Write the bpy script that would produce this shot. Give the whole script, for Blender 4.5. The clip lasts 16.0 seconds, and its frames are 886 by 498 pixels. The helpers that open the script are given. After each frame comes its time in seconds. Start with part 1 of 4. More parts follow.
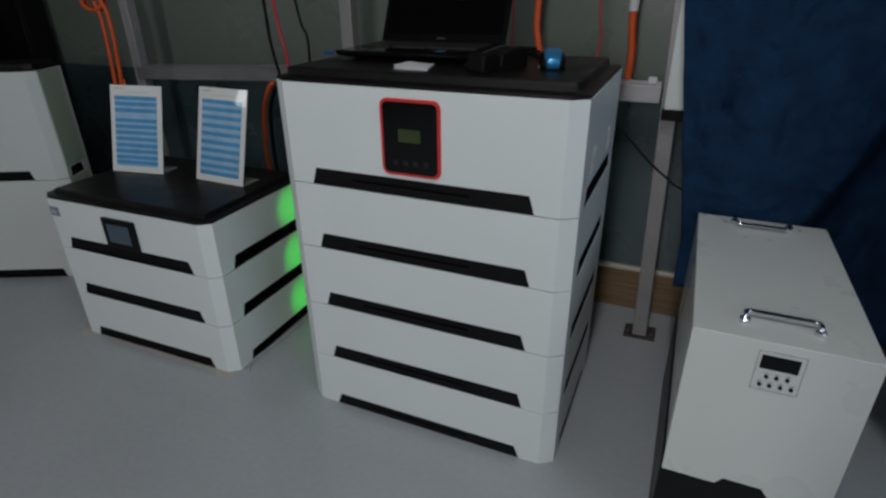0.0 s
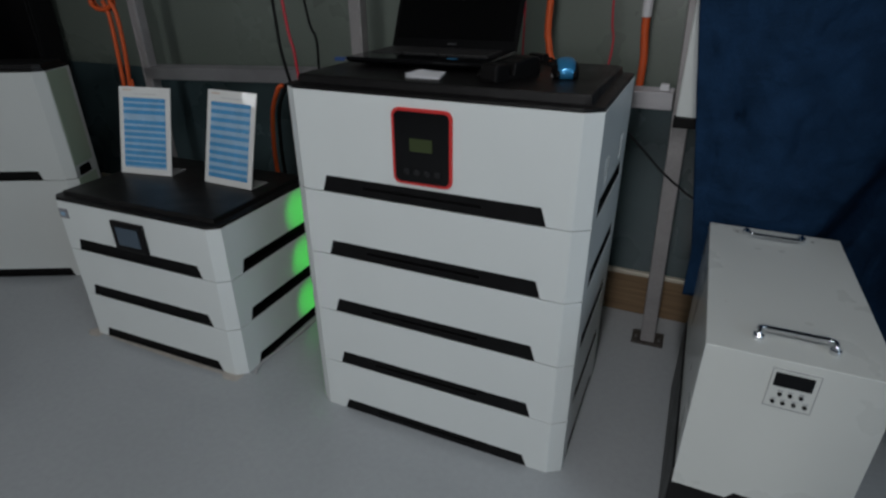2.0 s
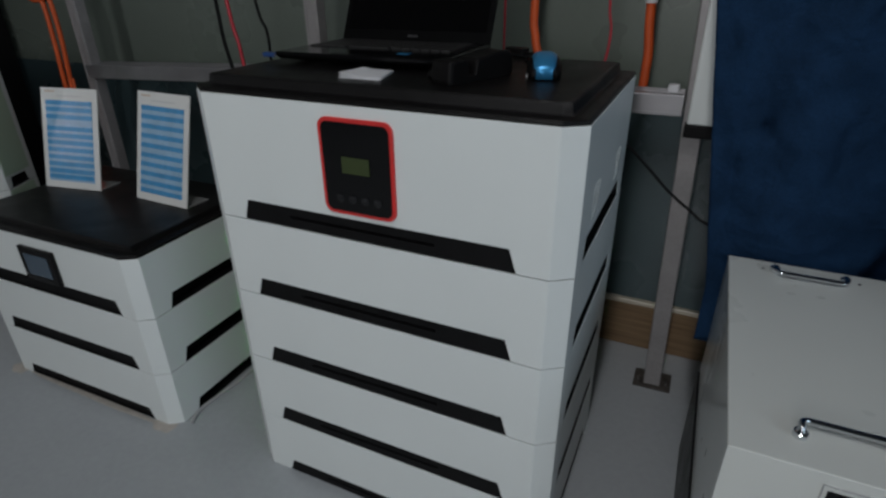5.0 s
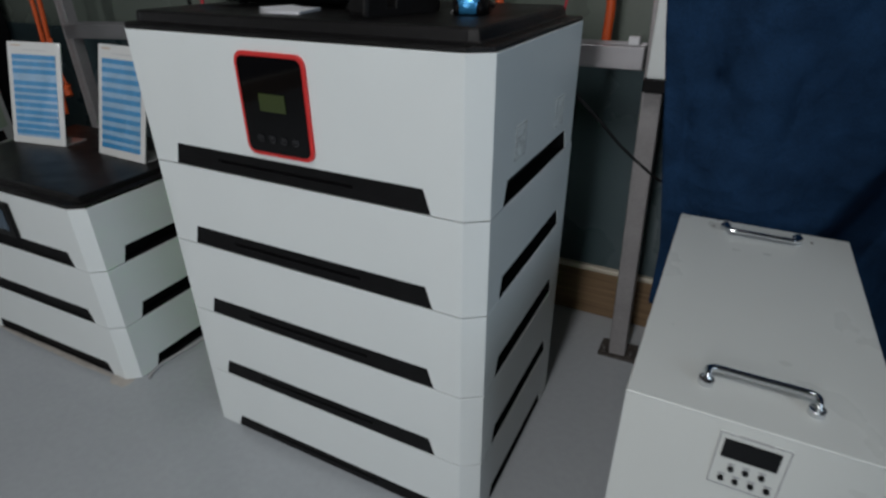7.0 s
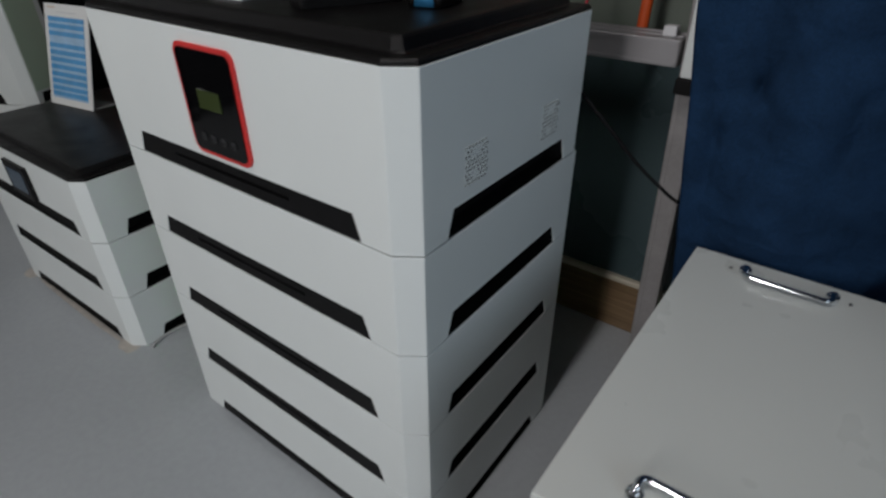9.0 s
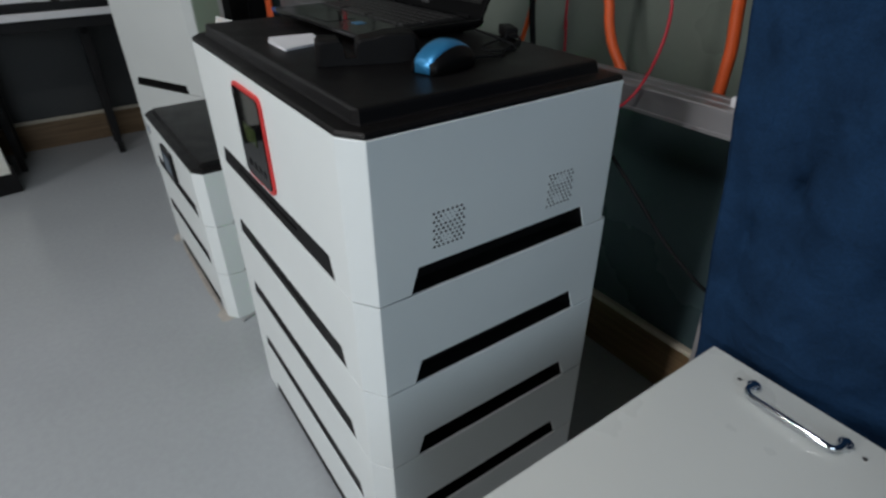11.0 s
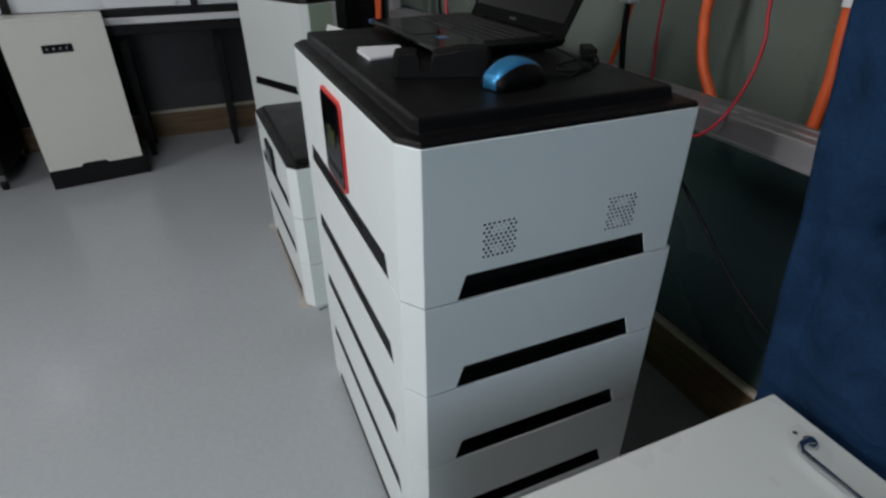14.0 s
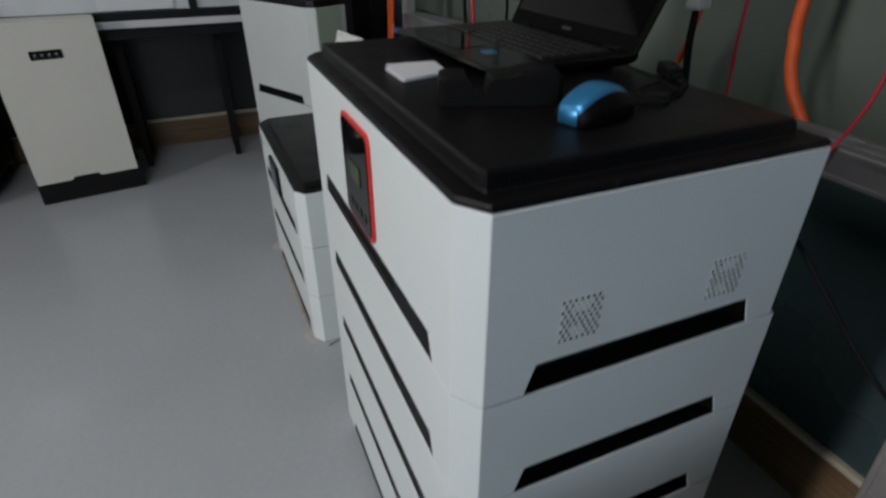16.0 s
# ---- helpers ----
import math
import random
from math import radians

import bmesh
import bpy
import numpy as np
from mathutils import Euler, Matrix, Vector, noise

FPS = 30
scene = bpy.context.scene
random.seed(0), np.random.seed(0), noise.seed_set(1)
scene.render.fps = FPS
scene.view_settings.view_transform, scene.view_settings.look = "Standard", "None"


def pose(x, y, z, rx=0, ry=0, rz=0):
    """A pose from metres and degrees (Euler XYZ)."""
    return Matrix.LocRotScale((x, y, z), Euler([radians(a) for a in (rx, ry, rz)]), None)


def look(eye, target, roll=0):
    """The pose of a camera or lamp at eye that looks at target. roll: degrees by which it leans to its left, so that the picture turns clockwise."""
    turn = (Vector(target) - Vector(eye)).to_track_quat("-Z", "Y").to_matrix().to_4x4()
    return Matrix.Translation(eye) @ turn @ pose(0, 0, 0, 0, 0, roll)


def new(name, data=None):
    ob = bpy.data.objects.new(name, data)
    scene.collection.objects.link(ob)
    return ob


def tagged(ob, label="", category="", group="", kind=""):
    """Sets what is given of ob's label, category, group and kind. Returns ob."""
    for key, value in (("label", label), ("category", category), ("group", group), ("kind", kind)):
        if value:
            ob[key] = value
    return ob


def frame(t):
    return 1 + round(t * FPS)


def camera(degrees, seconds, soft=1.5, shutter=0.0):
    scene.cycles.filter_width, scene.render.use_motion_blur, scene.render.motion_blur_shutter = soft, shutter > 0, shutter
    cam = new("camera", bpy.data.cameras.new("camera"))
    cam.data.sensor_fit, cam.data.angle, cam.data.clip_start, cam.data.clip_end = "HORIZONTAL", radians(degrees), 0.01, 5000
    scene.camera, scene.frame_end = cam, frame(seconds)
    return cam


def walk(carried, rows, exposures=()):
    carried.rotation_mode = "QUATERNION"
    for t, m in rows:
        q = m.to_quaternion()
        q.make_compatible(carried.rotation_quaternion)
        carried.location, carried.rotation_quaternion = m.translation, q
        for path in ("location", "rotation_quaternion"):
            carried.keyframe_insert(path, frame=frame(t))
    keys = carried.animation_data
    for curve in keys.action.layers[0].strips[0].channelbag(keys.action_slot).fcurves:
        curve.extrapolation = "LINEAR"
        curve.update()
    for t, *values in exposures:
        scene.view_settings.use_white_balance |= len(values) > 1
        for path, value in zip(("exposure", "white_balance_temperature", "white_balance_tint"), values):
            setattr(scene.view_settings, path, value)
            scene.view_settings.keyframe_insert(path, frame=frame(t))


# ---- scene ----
# camera and its walk
cam = camera(77.2, 16.0, 2.5, 0.5)
PATH = [
    (0, (0.16, -1.009, 1.08), (-0.564, 0.639, 0.208), -0.6),
    (0.5, (0.152, -1.014, 1.076), (-0.574, 0.63, 0.199), -0.5),
    (1, (0.14, -1.013, 1.079), (-0.587, 0.627, 0.196), -0.4),
    (1.5, (0.131, -1.005, 1.081), (-0.598, 0.631, 0.192), -0.4),
    (2, (0.139, -0.998, 1.107), (-0.593, 0.637, 0.218), -0.3),
    (2.5, (0.124, -0.983, 1.098), (-0.609, 0.652, 0.209), -0.3),
    (3, (0.088, -0.944, 1.089), (-0.646, 0.689, 0.198), -0.2),
    (3.5, (0.075, -0.894, 1.086), (-0.66, 0.738, 0.193), -0.1),
    (4, (0.099, -0.829, 1.068), (-0.646, 0.797, 0.173), -0.3),
    (6.5, (0.193, -0.629, 1.068), (-0.585, 0.969, 0.152), -0.4),
    (7, (0.267, -0.648, 0.993), (-0.538, 0.925, 0.054), -0.3),
    (7.5, (0.309, -0.656, 0.989), (-0.537, 0.867, 0.006), -0.2),
    (8, (0.313, -0.595, 0.988), (-0.586, 0.876, -0.026), -0.2),
    (8.5, (0.305, -0.5, 0.995), (-0.644, 0.913, -0.054), -0.2),
    (9, (0.362, -0.421, 1.029), (-0.653, 0.931, -0.039), -0.3),
    (11.5, (0.5261, -0.2149, 1.115), (-0.9406, 0.6409, 0.0595), -0.4),
    (12, (0.5241, -0.2079, 1.123), (-0.9818, 0.5769, 0.0675), -0.3),
    (12.5, (0.5301, -0.1999, 1.123), (-1.002, 0.5418, 0.0745), -0.2),
    (13, (0.5431, -0.2029, 1.124), (-1.008, 0.5098, 0.0814), -0.2),
    (13.5, (0.5601, -0.1979, 1.121), (-1.007, 0.4948, 0.0904), -0.1),
    (14, (0.5671, -0.1939, 1.114), (-1.01, 0.4858, 0.0904), -0.1),
    (14.5, (0.5621, -0.1999, 1.106), (-1.022, 0.4718, 0.0854), -0.1),
    (15, (0.5361, -0.1939, 1.06), (-1.052, 0.4688, 0.0404), -0.2),
    (15.5, (0.4351, -0.2079, 1.049), (-1.147, 0.4548, 0.0204), -0.2),
    (16, (0.3660, -0.1795, 1.0992), (-1.2146, 0.4997, 0.0792), -0.0),
]
EXPOSURES = [(0.0, -0.95, 6400, 10), (2.0, -0.98, 6400, 10), (4.0, -1.04, 6400, 10), (6.5, -0.74, 6450, 10.3), (7.5, -0.60, 6500, 11), (8.5, -0.67, 6620, 12), (9.0, -0.65, 6680, 12.5),
             (11.5, -0.16, 6500, 10.3), (12.5, -0.18, 6540, 10.7), (14.5, -0.21, 6540, 11), (16.0, -0.42, 6600, 12)]
walk(cam, [(t, look(eye, target, roll)) for t, eye, target, roll in PATH], EXPOSURES)

# the room, and its world and lights
X0, X1, Y0, Y1, H = -3.02, 2.6, -4.2, 0.852, 2.7
world = bpy.data.worlds.new("world")
scene.world = world
world.use_nodes = True
world.node_tree.nodes["Background"].inputs[0].default_value = (0.55, 0.6, 0.65, 1)
world.node_tree.nodes["Background"].inputs[1].default_value = 0.15


def area_lamp(name, where, target, sx, sy, watts, colour):
    data = bpy.data.lights.new(name, "AREA")
    data.shape, data.size, data.size_y = "RECTANGLE", sx, sy
    data.energy, data.color = watts, colour
    ob = new(name, data)
    ob.matrix_world = look(where, target)
    return ob


# daylight in the windows behind and beside the camera, and two unseen lamps added overhead
area_lamp("window_daylight", (0.1, -4.15, 1.75), (0.0, 0, 0.6), 0.62, 1.3, 72, (0.97, 0.985, 1.0))
area_lamp("side_daylight", (2.55, -1.3, 1.75), (0, -0.3, 0.6), 1.5, 1.4, 28, (0.70, 0.86, 1.0))
area_lamp("west_daylight", (X0 - 0.02, -1.505, 1.47), (X0 + 1, -1.505, 1.47), 0.19, 0.28, 2.3, (0.93, 0.97, 1.0))
area_lamp("unseen_overhead", (0.04, -1.15, 2.66), (0.04, -1.15, 0), 0.12, 1.2, 29, (0.98, 0.98, 0.98))
# added as fill for the floor and cabinets on the west side
area_lamp("unseen_overhead", (-1.75, -2.9, 2.66), (-1.75, -2.9, 0), 0.12, 1.2, 12, (0.95, 0.98, 1.0))


# ---- materials ----
def material(name, base, rough=0.5, metal=0.0, grain=0.0, grain_size=300.0, tint=0.0, tint_size=4.0, bump=0.0, bump_size=400.0,
             coat=0.0, ior=1.45, rough_var=0.0, coat_rough=0.12):
    """A principled surface with colour variation at two scales, uneven gloss and fine relief."""
    mat = bpy.data.materials.new(name)
    mat.use_nodes = True
    nodes, links = mat.node_tree.nodes, mat.node_tree.links
    p = nodes["Principled BSDF"]
    p.inputs["Base Color"].default_value = (*base, 1)
    p.inputs["Roughness"].default_value = rough
    p.inputs["Metallic"].default_value = metal
    p.inputs["IOR"].default_value = ior
    p.inputs["Coat Weight"].default_value = coat
    p.inputs["Coat Roughness"].default_value = coat_rough
    where = nodes.new("ShaderNodeTexCoord").outputs["Object"]

    def cloud(scale, detail=4.0):
        n = nodes.new("ShaderNodeTexNoise")
        n.inputs["Scale"].default_value, n.inputs["Detail"].default_value = scale, detail
        links.new(where, n.inputs["Vector"])
        return n.outputs["Fac"]

    def spread(fac, low, high):
        r = nodes.new("ShaderNodeMapRange")
        r.inputs["From Min"].default_value, r.inputs["From Max"].default_value = 0.3, 0.7
        r.inputs["To Min"].default_value, r.inputs["To Max"].default_value = low, high
        links.new(fac, r.inputs["Value"])
        return r.outputs["Result"]

    factor = None
    for amount, size in ((grain, grain_size), (tint, tint_size)):
        if amount:
            f = spread(cloud(size), 1 - amount, 1 + amount)
            if factor:
                m = nodes.new("ShaderNodeMath")
                m.operation = "MULTIPLY"
                links.new(factor, m.inputs[0]), links.new(f, m.inputs[1])
                f = m.outputs[0]
            factor = f
    if factor:
        v = nodes.new("ShaderNodeVectorMath")
        v.operation = "SCALE"
        v.inputs[0].default_value = base
        links.new(factor, v.inputs["Scale"])
        links.new(v.outputs[0], p.inputs["Base Color"])
    if rough_var:
        links.new(spread(cloud(tint_size * 2.3), rough - rough_var, rough + rough_var), p.inputs["Roughness"])
    if bump:
        b = nodes.new("ShaderNodeBump")
        b.inputs["Strength"].default_value, b.inputs["Distance"].default_value = bump, 0.001
        links.new(cloud(bump_size, 2.0), b.inputs["Height"])
        links.new(b.outputs["Normal"], p.inputs["Normal"])
    return mat


def glow(name, colour, strength):
    mat = bpy.data.materials.new(name)
    mat.use_nodes = True
    p = mat.node_tree.nodes["Principled BSDF"]
    p.inputs["Base Color"].default_value = (*colour, 1)
    p.inputs["Emission Color"].default_value = (*colour, 1)
    p.inputs["Emission Strength"].default_value = strength
    p.inputs["Roughness"].default_value = 0.06
    return mat


def wood(name, dark, light):
    mat = material(name, light, 0.42, tint=0.1, bump=0.15, bump_size=120)
    nodes, links = mat.node_tree.nodes, mat.node_tree.links
    p = nodes["Principled BSDF"]
    for link in list(p.inputs["Base Color"].links):
        links.remove(link)
    co = nodes.new("ShaderNodeTexCoord")
    mp = nodes.new("ShaderNodeMapping")
    mp.inputs["Scale"].default_value = (1.5, 1.5, 40)
    n = nodes.new("ShaderNodeTexNoise")
    n.inputs["Scale"].default_value, n.inputs["Detail"].default_value = 3.0, 8.0
    ramp = nodes.new("ShaderNodeValToRGB")
    ramp.color_ramp.elements[0].position, ramp.color_ramp.elements[1].position = 0.3, 0.7
    ramp.color_ramp.elements[0].color, ramp.color_ramp.elements[1].color = (*dark, 1), (*light, 1)
    links.new(co.outputs["Object"], mp.inputs["Vector"])
    links.new(mp.outputs["Vector"], n.inputs["Vector"])
    links.new(n.outputs["Fac"], ramp.inputs["Fac"])
    links.new(ramp.outputs["Color"], p.inputs["Base Color"])
    return mat


AGED = material("aged_white_coat", (0.60, 0.625, 0.61), 0.4, tint=0.03, tint_size=3, bump=0.05, bump_size=900, rough_var=0.05)
PALE = material("pale_powder_coat", (0.645, 0.66, 0.63), 0.3, tint=0.025, tint_size=3, bump=0.03, bump_size=900, rough_var=0.05, coat=0.5, coat_rough=0.12)
WHITE = material("white_powder_coat", (0.73, 0.765, 0.755), 0.34, tint=0.025, tint_size=3, bump=0.05, bump_size=900, rough_var=0.05)
CREAM = material("cream_powder_coat", (0.62, 0.615, 0.555), 0.38, tint=0.03, tint_size=3, bump=0.05, bump_size=900, rough_var=0.05)
SAGE = material("pale_green_panel", (0.40, 0.50, 0.38), 0.4, tint=0.04, tint_size=3, bump=0.05, bump_size=900)
BLACK = material("black_textured_plastic", (0.005, 0.0045, 0.0047), 0.38, ior=1.32, grain=0.15, tint=0.15, tint_size=6, bump=0.3, bump_size=1200, rough_var=0.06)
DARK = material("matt_black_insert", (0.0058, 0.0056, 0.006), 0.55, ior=1.24, tint=0.2, tint_size=20, bump=0.2, bump_size=800)
SMOKE = material("dark_grey_plastic", (0.006, 0.0055, 0.0056), 0.45, ior=1.22, tint=0.15, tint_size=15, bump=0.15, bump_size=900)
GLOSS = material("black_gloss_panel", (0.003, 0.003, 0.0035), 0.05, tint=0.1, tint_size=10, ior=1.45)
SCREEN = material("dark_screen", (0.0015, 0.0015, 0.0017), 0.07, tint=0.1, tint_size=10, ior=1.5)
LIDBLACK = material("matt_black_lid", (0.0022, 0.0022, 0.0024), 0.55, tint=0.15, tint_size=12, ior=1.15)
NAVY = material("navy_plastic", (0.02, 0.06, 0.19), 0.4, tint=0.1, tint_size=40)
PALM = material("glossy_black_plastic", (0.004, 0.004, 0.0044), 0.16, tint=0.15, tint_size=12, ior=1.42, rough_var=0.05)
RED = material("red_trim", (0.62, 0.036, 0.034), 0.4, tint=0.08, tint_size=20)
LCD = glow("green_lcd", (0.041, 0.056, 0.020), 0.035)
LCD_BLUE = glow("blue_grey_lcd", (0.052, 0.074, 0.10), 0.2)
ALU = material("brushed_aluminium", (0.36, 0.35, 0.36), 0.42, 0.8, tint=0.1, tint_size=8, bump=0.1, bump_size=500, rough_var=0.1)
CHROME = material("polished_chrome", (0.66, 0.68, 0.70), 0.08, 1.0, tint=0.03, tint_size=30)
STEEL = material("zinc_steel", (0.24, 0.23, 0.225), 0.4, 0.9, tint=0.15, tint_size=60, bump=0.2, bump_size=200)
RUSTY = material("dull_brown_steel", (0.085, 0.075, 0.068), 0.6, 0.3, tint=0.3, tint_size=50, grain=0.15, grain_size=200, bump=0.3, bump_size=200)
ORANGE = material("orange_sleeve", (0.62, 0.092, 0.018), 0.5, tint=0.1, tint_size=25, bump=0.2, bump_size=300)
REDWIRE = material("red_wire", (0.42, 0.022, 0.036), 0.4, tint=0.1, tint_size=25)
BLACKWIRE = material("black_wire", (0.007, 0.007, 0.0075), 0.8, ior=1.2, tint=0.2, tint_size=25)
GALV = material("galvanised_tube", (0.30, 0.285, 0.285), 0.5, 0.35, tint=0.12, tint_size=9, grain=0.06, grain_size=120, bump=0.1, bump_size=400, rough_var=0.08)
GREYWIRE = material("grey_wire", (0.42, 0.42, 0.42), 0.5, tint=0.1, tint_size=25)
PAPER = material("white_paper", (0.66, 0.66, 0.68), 0.6, tint=0.03, tint_size=15)
CARD = material("laminated_card", (0.74, 0.74, 0.72), 0.3, tint=0.02, tint_size=12, coat=0.8, coat_rough=0.025)
INK = material("blue_print", (0.05, 0.29, 0.58), 0.3, grain=0.1, grain_size=90, tint=0.1, tint_size=20, coat=0.8, coat_rough=0.025)
PALEINK = material("pale_blue_print", (0.31, 0.49, 0.67), 0.3, grain=0.12, grain_size=220, tint=0.1, tint_size=20, coat=0.8, coat_rough=0.025)
KEYCAP = material("satin_key_plastic", (0.021, 0.020, 0.020), 0.4, tint=0.2, tint_size=40, ior=1.4)
MARK = material("dim_grey_print", (0.034, 0.034, 0.036), 0.4, tint=0.1, tint_size=20)
THREAD = material("navy_thread", (0.0028, 0.020, 0.060), 0.9, ior=1.2, tint=0.2, tint_size=30)
GREYINK = material("grey_print", (0.25, 0.25, 0.27), 0.4, tint=0.1, tint_size=20)
PALEMARK = material("pale_grey_print", (0.55, 0.55, 0.55), 0.4, tint=0.1, tint_size=20)
TANINK = material("tan_print", (0.6, 0.47, 0.36), 0.4, tint=0.1, tint_size=20)
CLEAR = material("clear_acrylic", (0.25, 0.25, 0.25), 0.1, tint=0.05, tint_size=9, coat=0.3)
BLUE = material("metallic_blue", (0.05, 0.28, 0.55), 0.3, 0.55, tint=0.05, tint_size=40, coat=0.35)
FLOOR = material("grey_epoxy_floor", (0.385, 0.405, 0.42), 0.21, grain=0.03, grain_size=60, tint=0.06, tint_size=1.3, bump=0.03, bump_size=9, rough_var=0.05)
WALLSHADE = material("shaded_wall_grey", (0.032, 0.033, 0.033), 0.35, grain=0.03, grain_size=80, tint=0.1, tint_size=1.2, bump=0.08, bump_size=60)
WALL = material("olive_grey_wall_paint", (0.130, 0.152, 0.130), 0.3, grain=0.03, grain_size=80, tint=0.1, tint_size=1.2, bump=0.08, bump_size=60, rough_var=0.06)
DADO = material("dark_teal_wall_paint", (0.042, 0.066, 0.072), 0.28, grain=0.03, grain_size=80, tint=0.12, tint_size=1.6, bump=0.06, bump_size=60, rough_var=0.06)
PLAIN = material("grey_wall_paint", (0.2, 0.2, 0.2), 0.6, grain=0.03, tint=0.05, tint_size=1.2, bump=0.1, bump_size=100)
PALEWALL = material("pale_reflector_wall", (0.6, 0.59, 0.56), 0.6, grain=0.03, tint=0.05, tint_size=1.2, bump=0.1, bump_size=100)
CEIL = material("ceiling_tile", (0.08, 0.08, 0.08), 0.8, grain=0.08, grain_size=120, tint=0.03, tint_size=2)
SKIRT = wood("brown_skirting_wood", (0.115, 0.070, 0.036), (0.22, 0.143, 0.078))
CAP = material("cream_skirting_cap", (0.50, 0.45, 0.36), 0.35, tint=0.08, tint_size=10)
DESKTOP = material("pale_grey_laminate", (0.55, 0.55, 0.56), 0.4, grain=0.04, tint=0.05, tint_size=5)
PANE = material("milky_glass", (0.62, 0.64, 0.66), 0.12, tint=0.1, tint_size=3, coat=0.3)
SEALANT = material("beige_sealant", (0.42, 0.385, 0.345), 0.6, tint=0.15, tint_size=30, bump=0.4, bump_size=90)
CLOTH = material("blue_canvas", (0.0080, 0.0262, 0.063), 0.9, ior=1.2, grain=0.14, grain_size=260, tint=0.22, tint_size=14)


def crumple(mat):
    """Weave, small wrinkles and soft dents for a cloth."""
    nodes, links = mat.node_tree.nodes, mat.node_tree.links
    co = nodes.new("ShaderNodeTexCoord").outputs["Object"]
    last = None
    for scale, detail, distance in ((9.0, 6.0, 0.030), (38.0, 4.0, 0.006), (900.0, 1.0, 0.0006)):
        n = nodes.new("ShaderNodeTexNoise")
        n.inputs["Scale"].default_value, n.inputs["Detail"].default_value, n.inputs["Distortion"].default_value = scale, detail, 0.6
        links.new(co, n.inputs["Vector"])
        b = nodes.new("ShaderNodeBump")
        b.inputs["Strength"].default_value, b.inputs["Distance"].default_value = 0.65, distance
        links.new(n.outputs["Fac"], b.inputs["Height"])
        if last:
            links.new(last, b.inputs["Normal"])
        last = b.outputs["Normal"]
    links.new(last, nodes["Principled BSDF"].inputs["Normal"])


crumple(CLOTH)


# ---- shaping ----
def thing(name, label, category, at=(0, 0, 0), turn=0.0, group="", kind=""):
    ob = new(name)
    ob.empty_display_size = 0.05
    ob.matrix_world = pose(*at, 0, 0, turn)
    return tagged(ob, label, category, group, kind)


def part(name, bm, mat, parent=None, label="", smooth=False):
    me = bpy.data.meshes.new(name)
    bmesh.ops.recalc_face_normals(bm, faces=bm.faces)
    if smooth:
        for f in bm.faces:
            f.smooth = True
    bm.to_mesh(me)
    bm.free()
    me.materials.append(mat)
    ob = new(name, me)
    if parent:
        ob.parent = parent
    return tagged(ob, label)


def box(x0, x1, y0, y1, z0, z1, bevel=0.0, segs=2, bm=None):
    bm = bm or bmesh.new()
    made = bmesh.ops.create_cube(bm, size=1.0)["verts"]
    for v in made:
        v.co = Vector(((x0 + x1) / 2 + v.co.x * (x1 - x0), (y0 + y1) / 2 + v.co.y * (y1 - y0), (z0 + z1) / 2 + v.co.z * (z1 - z0)))
    if bevel:
        edges = {e for v in made for e in v.link_edges}
        bmesh.ops.bevel(bm, geom=list(edges), offset=bevel, segments=segs, affect="EDGES", profile=0.5)
    return bm


def loft(rings, bm=None, close=True):
    """Closed rings of points, joined one to the next and capped."""
    bm = bm or bmesh.new()
    loops = [[bm.verts.new(p) for p in ring] for ring in rings]
    for a, b in zip(loops, loops[1:]):
        for i in range(len(a)):
            j = (i + 1) % len(a)
            bm.faces.new((a[i], a[j], b[j], b[i]))
    if close:
        bm.faces.new(loops[0][::-1])
        bm.faces.new(loops[-1])
    return bm


def smooth_path(points, steps=8):
    pts = [Vector(p) for p in points]
    ext = [2 * pts[0] - pts[1], *pts, 2 * pts[-1] - pts[-2]]
    out = []
    for a, b, c, d in zip(ext, ext[1:], ext[2:], ext[3:]):
        for k in range(steps):
            t = k / steps
            out.append(0.5 * ((2 * b) + (c - a) * t + (2 * a - 5 * b + 4 * c - d) * t * t + (3 * b - a - 3 * c + d) * t ** 3))
    return [*out, pts[-1]]


def tube(points, radius, sides=10, steps=8, bm=None):
    path = smooth_path(points, steps)
    rings, side = [], None
    for i, p in enumerate(path):
        way = (path[min(i + 1, len(path) - 1)] - path[max(i - 1, 0)]).normalized()
        if side is None:
            side = way.orthogonal().normalized()
        side = (side - way * side.dot(way)).normalized()
        up = way.cross(side)
        rings.append([p + radius * (math.cos(a) * side + math.sin(a) * up) for a in (2 * math.pi * k / sides for k in range(sides))])
    return loft(rings, bm)


def disc(x, y, z, radius, depth, axis="y", sides=20, bm=None):
    """A short cylinder; its axis starts at the place given and runs by depth."""
    rings = []
    for d in (0, depth):
        ring = []
        for k in range(sides):
            a = 2 * math.pi * k / sides
            c, s = radius * math.cos(a), radius * math.sin(a)
            ring.append({"y": (x + c, y + d, z + s), "x": (x + d, y + c, z + s), "z": (x + c, y + s, z + d)}[axis])
        rings.append(ring)
    return loft(rings, bm)


def rounded(w, h, r, n=6):
    """A rounded rectangle about its middle, as (u, v) pairs."""
    out = []
    for cx, cy, start in ((w / 2 - r, h / 2 - r, 0), (r - w / 2, h / 2 - r, 90), (r - w / 2, r - h / 2, 180), (w / 2 - r, r - h / 2, 270)):
        for k in range(n + 1):
            a = radians(start + 90 * k / n)
            out.append((cx + r * math.cos(a), cy + r * math.sin(a)))
    return out


def plate_y(cx, cz, w, h, r, y0, y1, bm=None):
    """A rounded plate that faces -y."""
    return loft([[(cx + u, y, cz + v) for u, v in rounded(w, h, r)] for y in (y0, y1)], bm)


# ---- the large structure ----


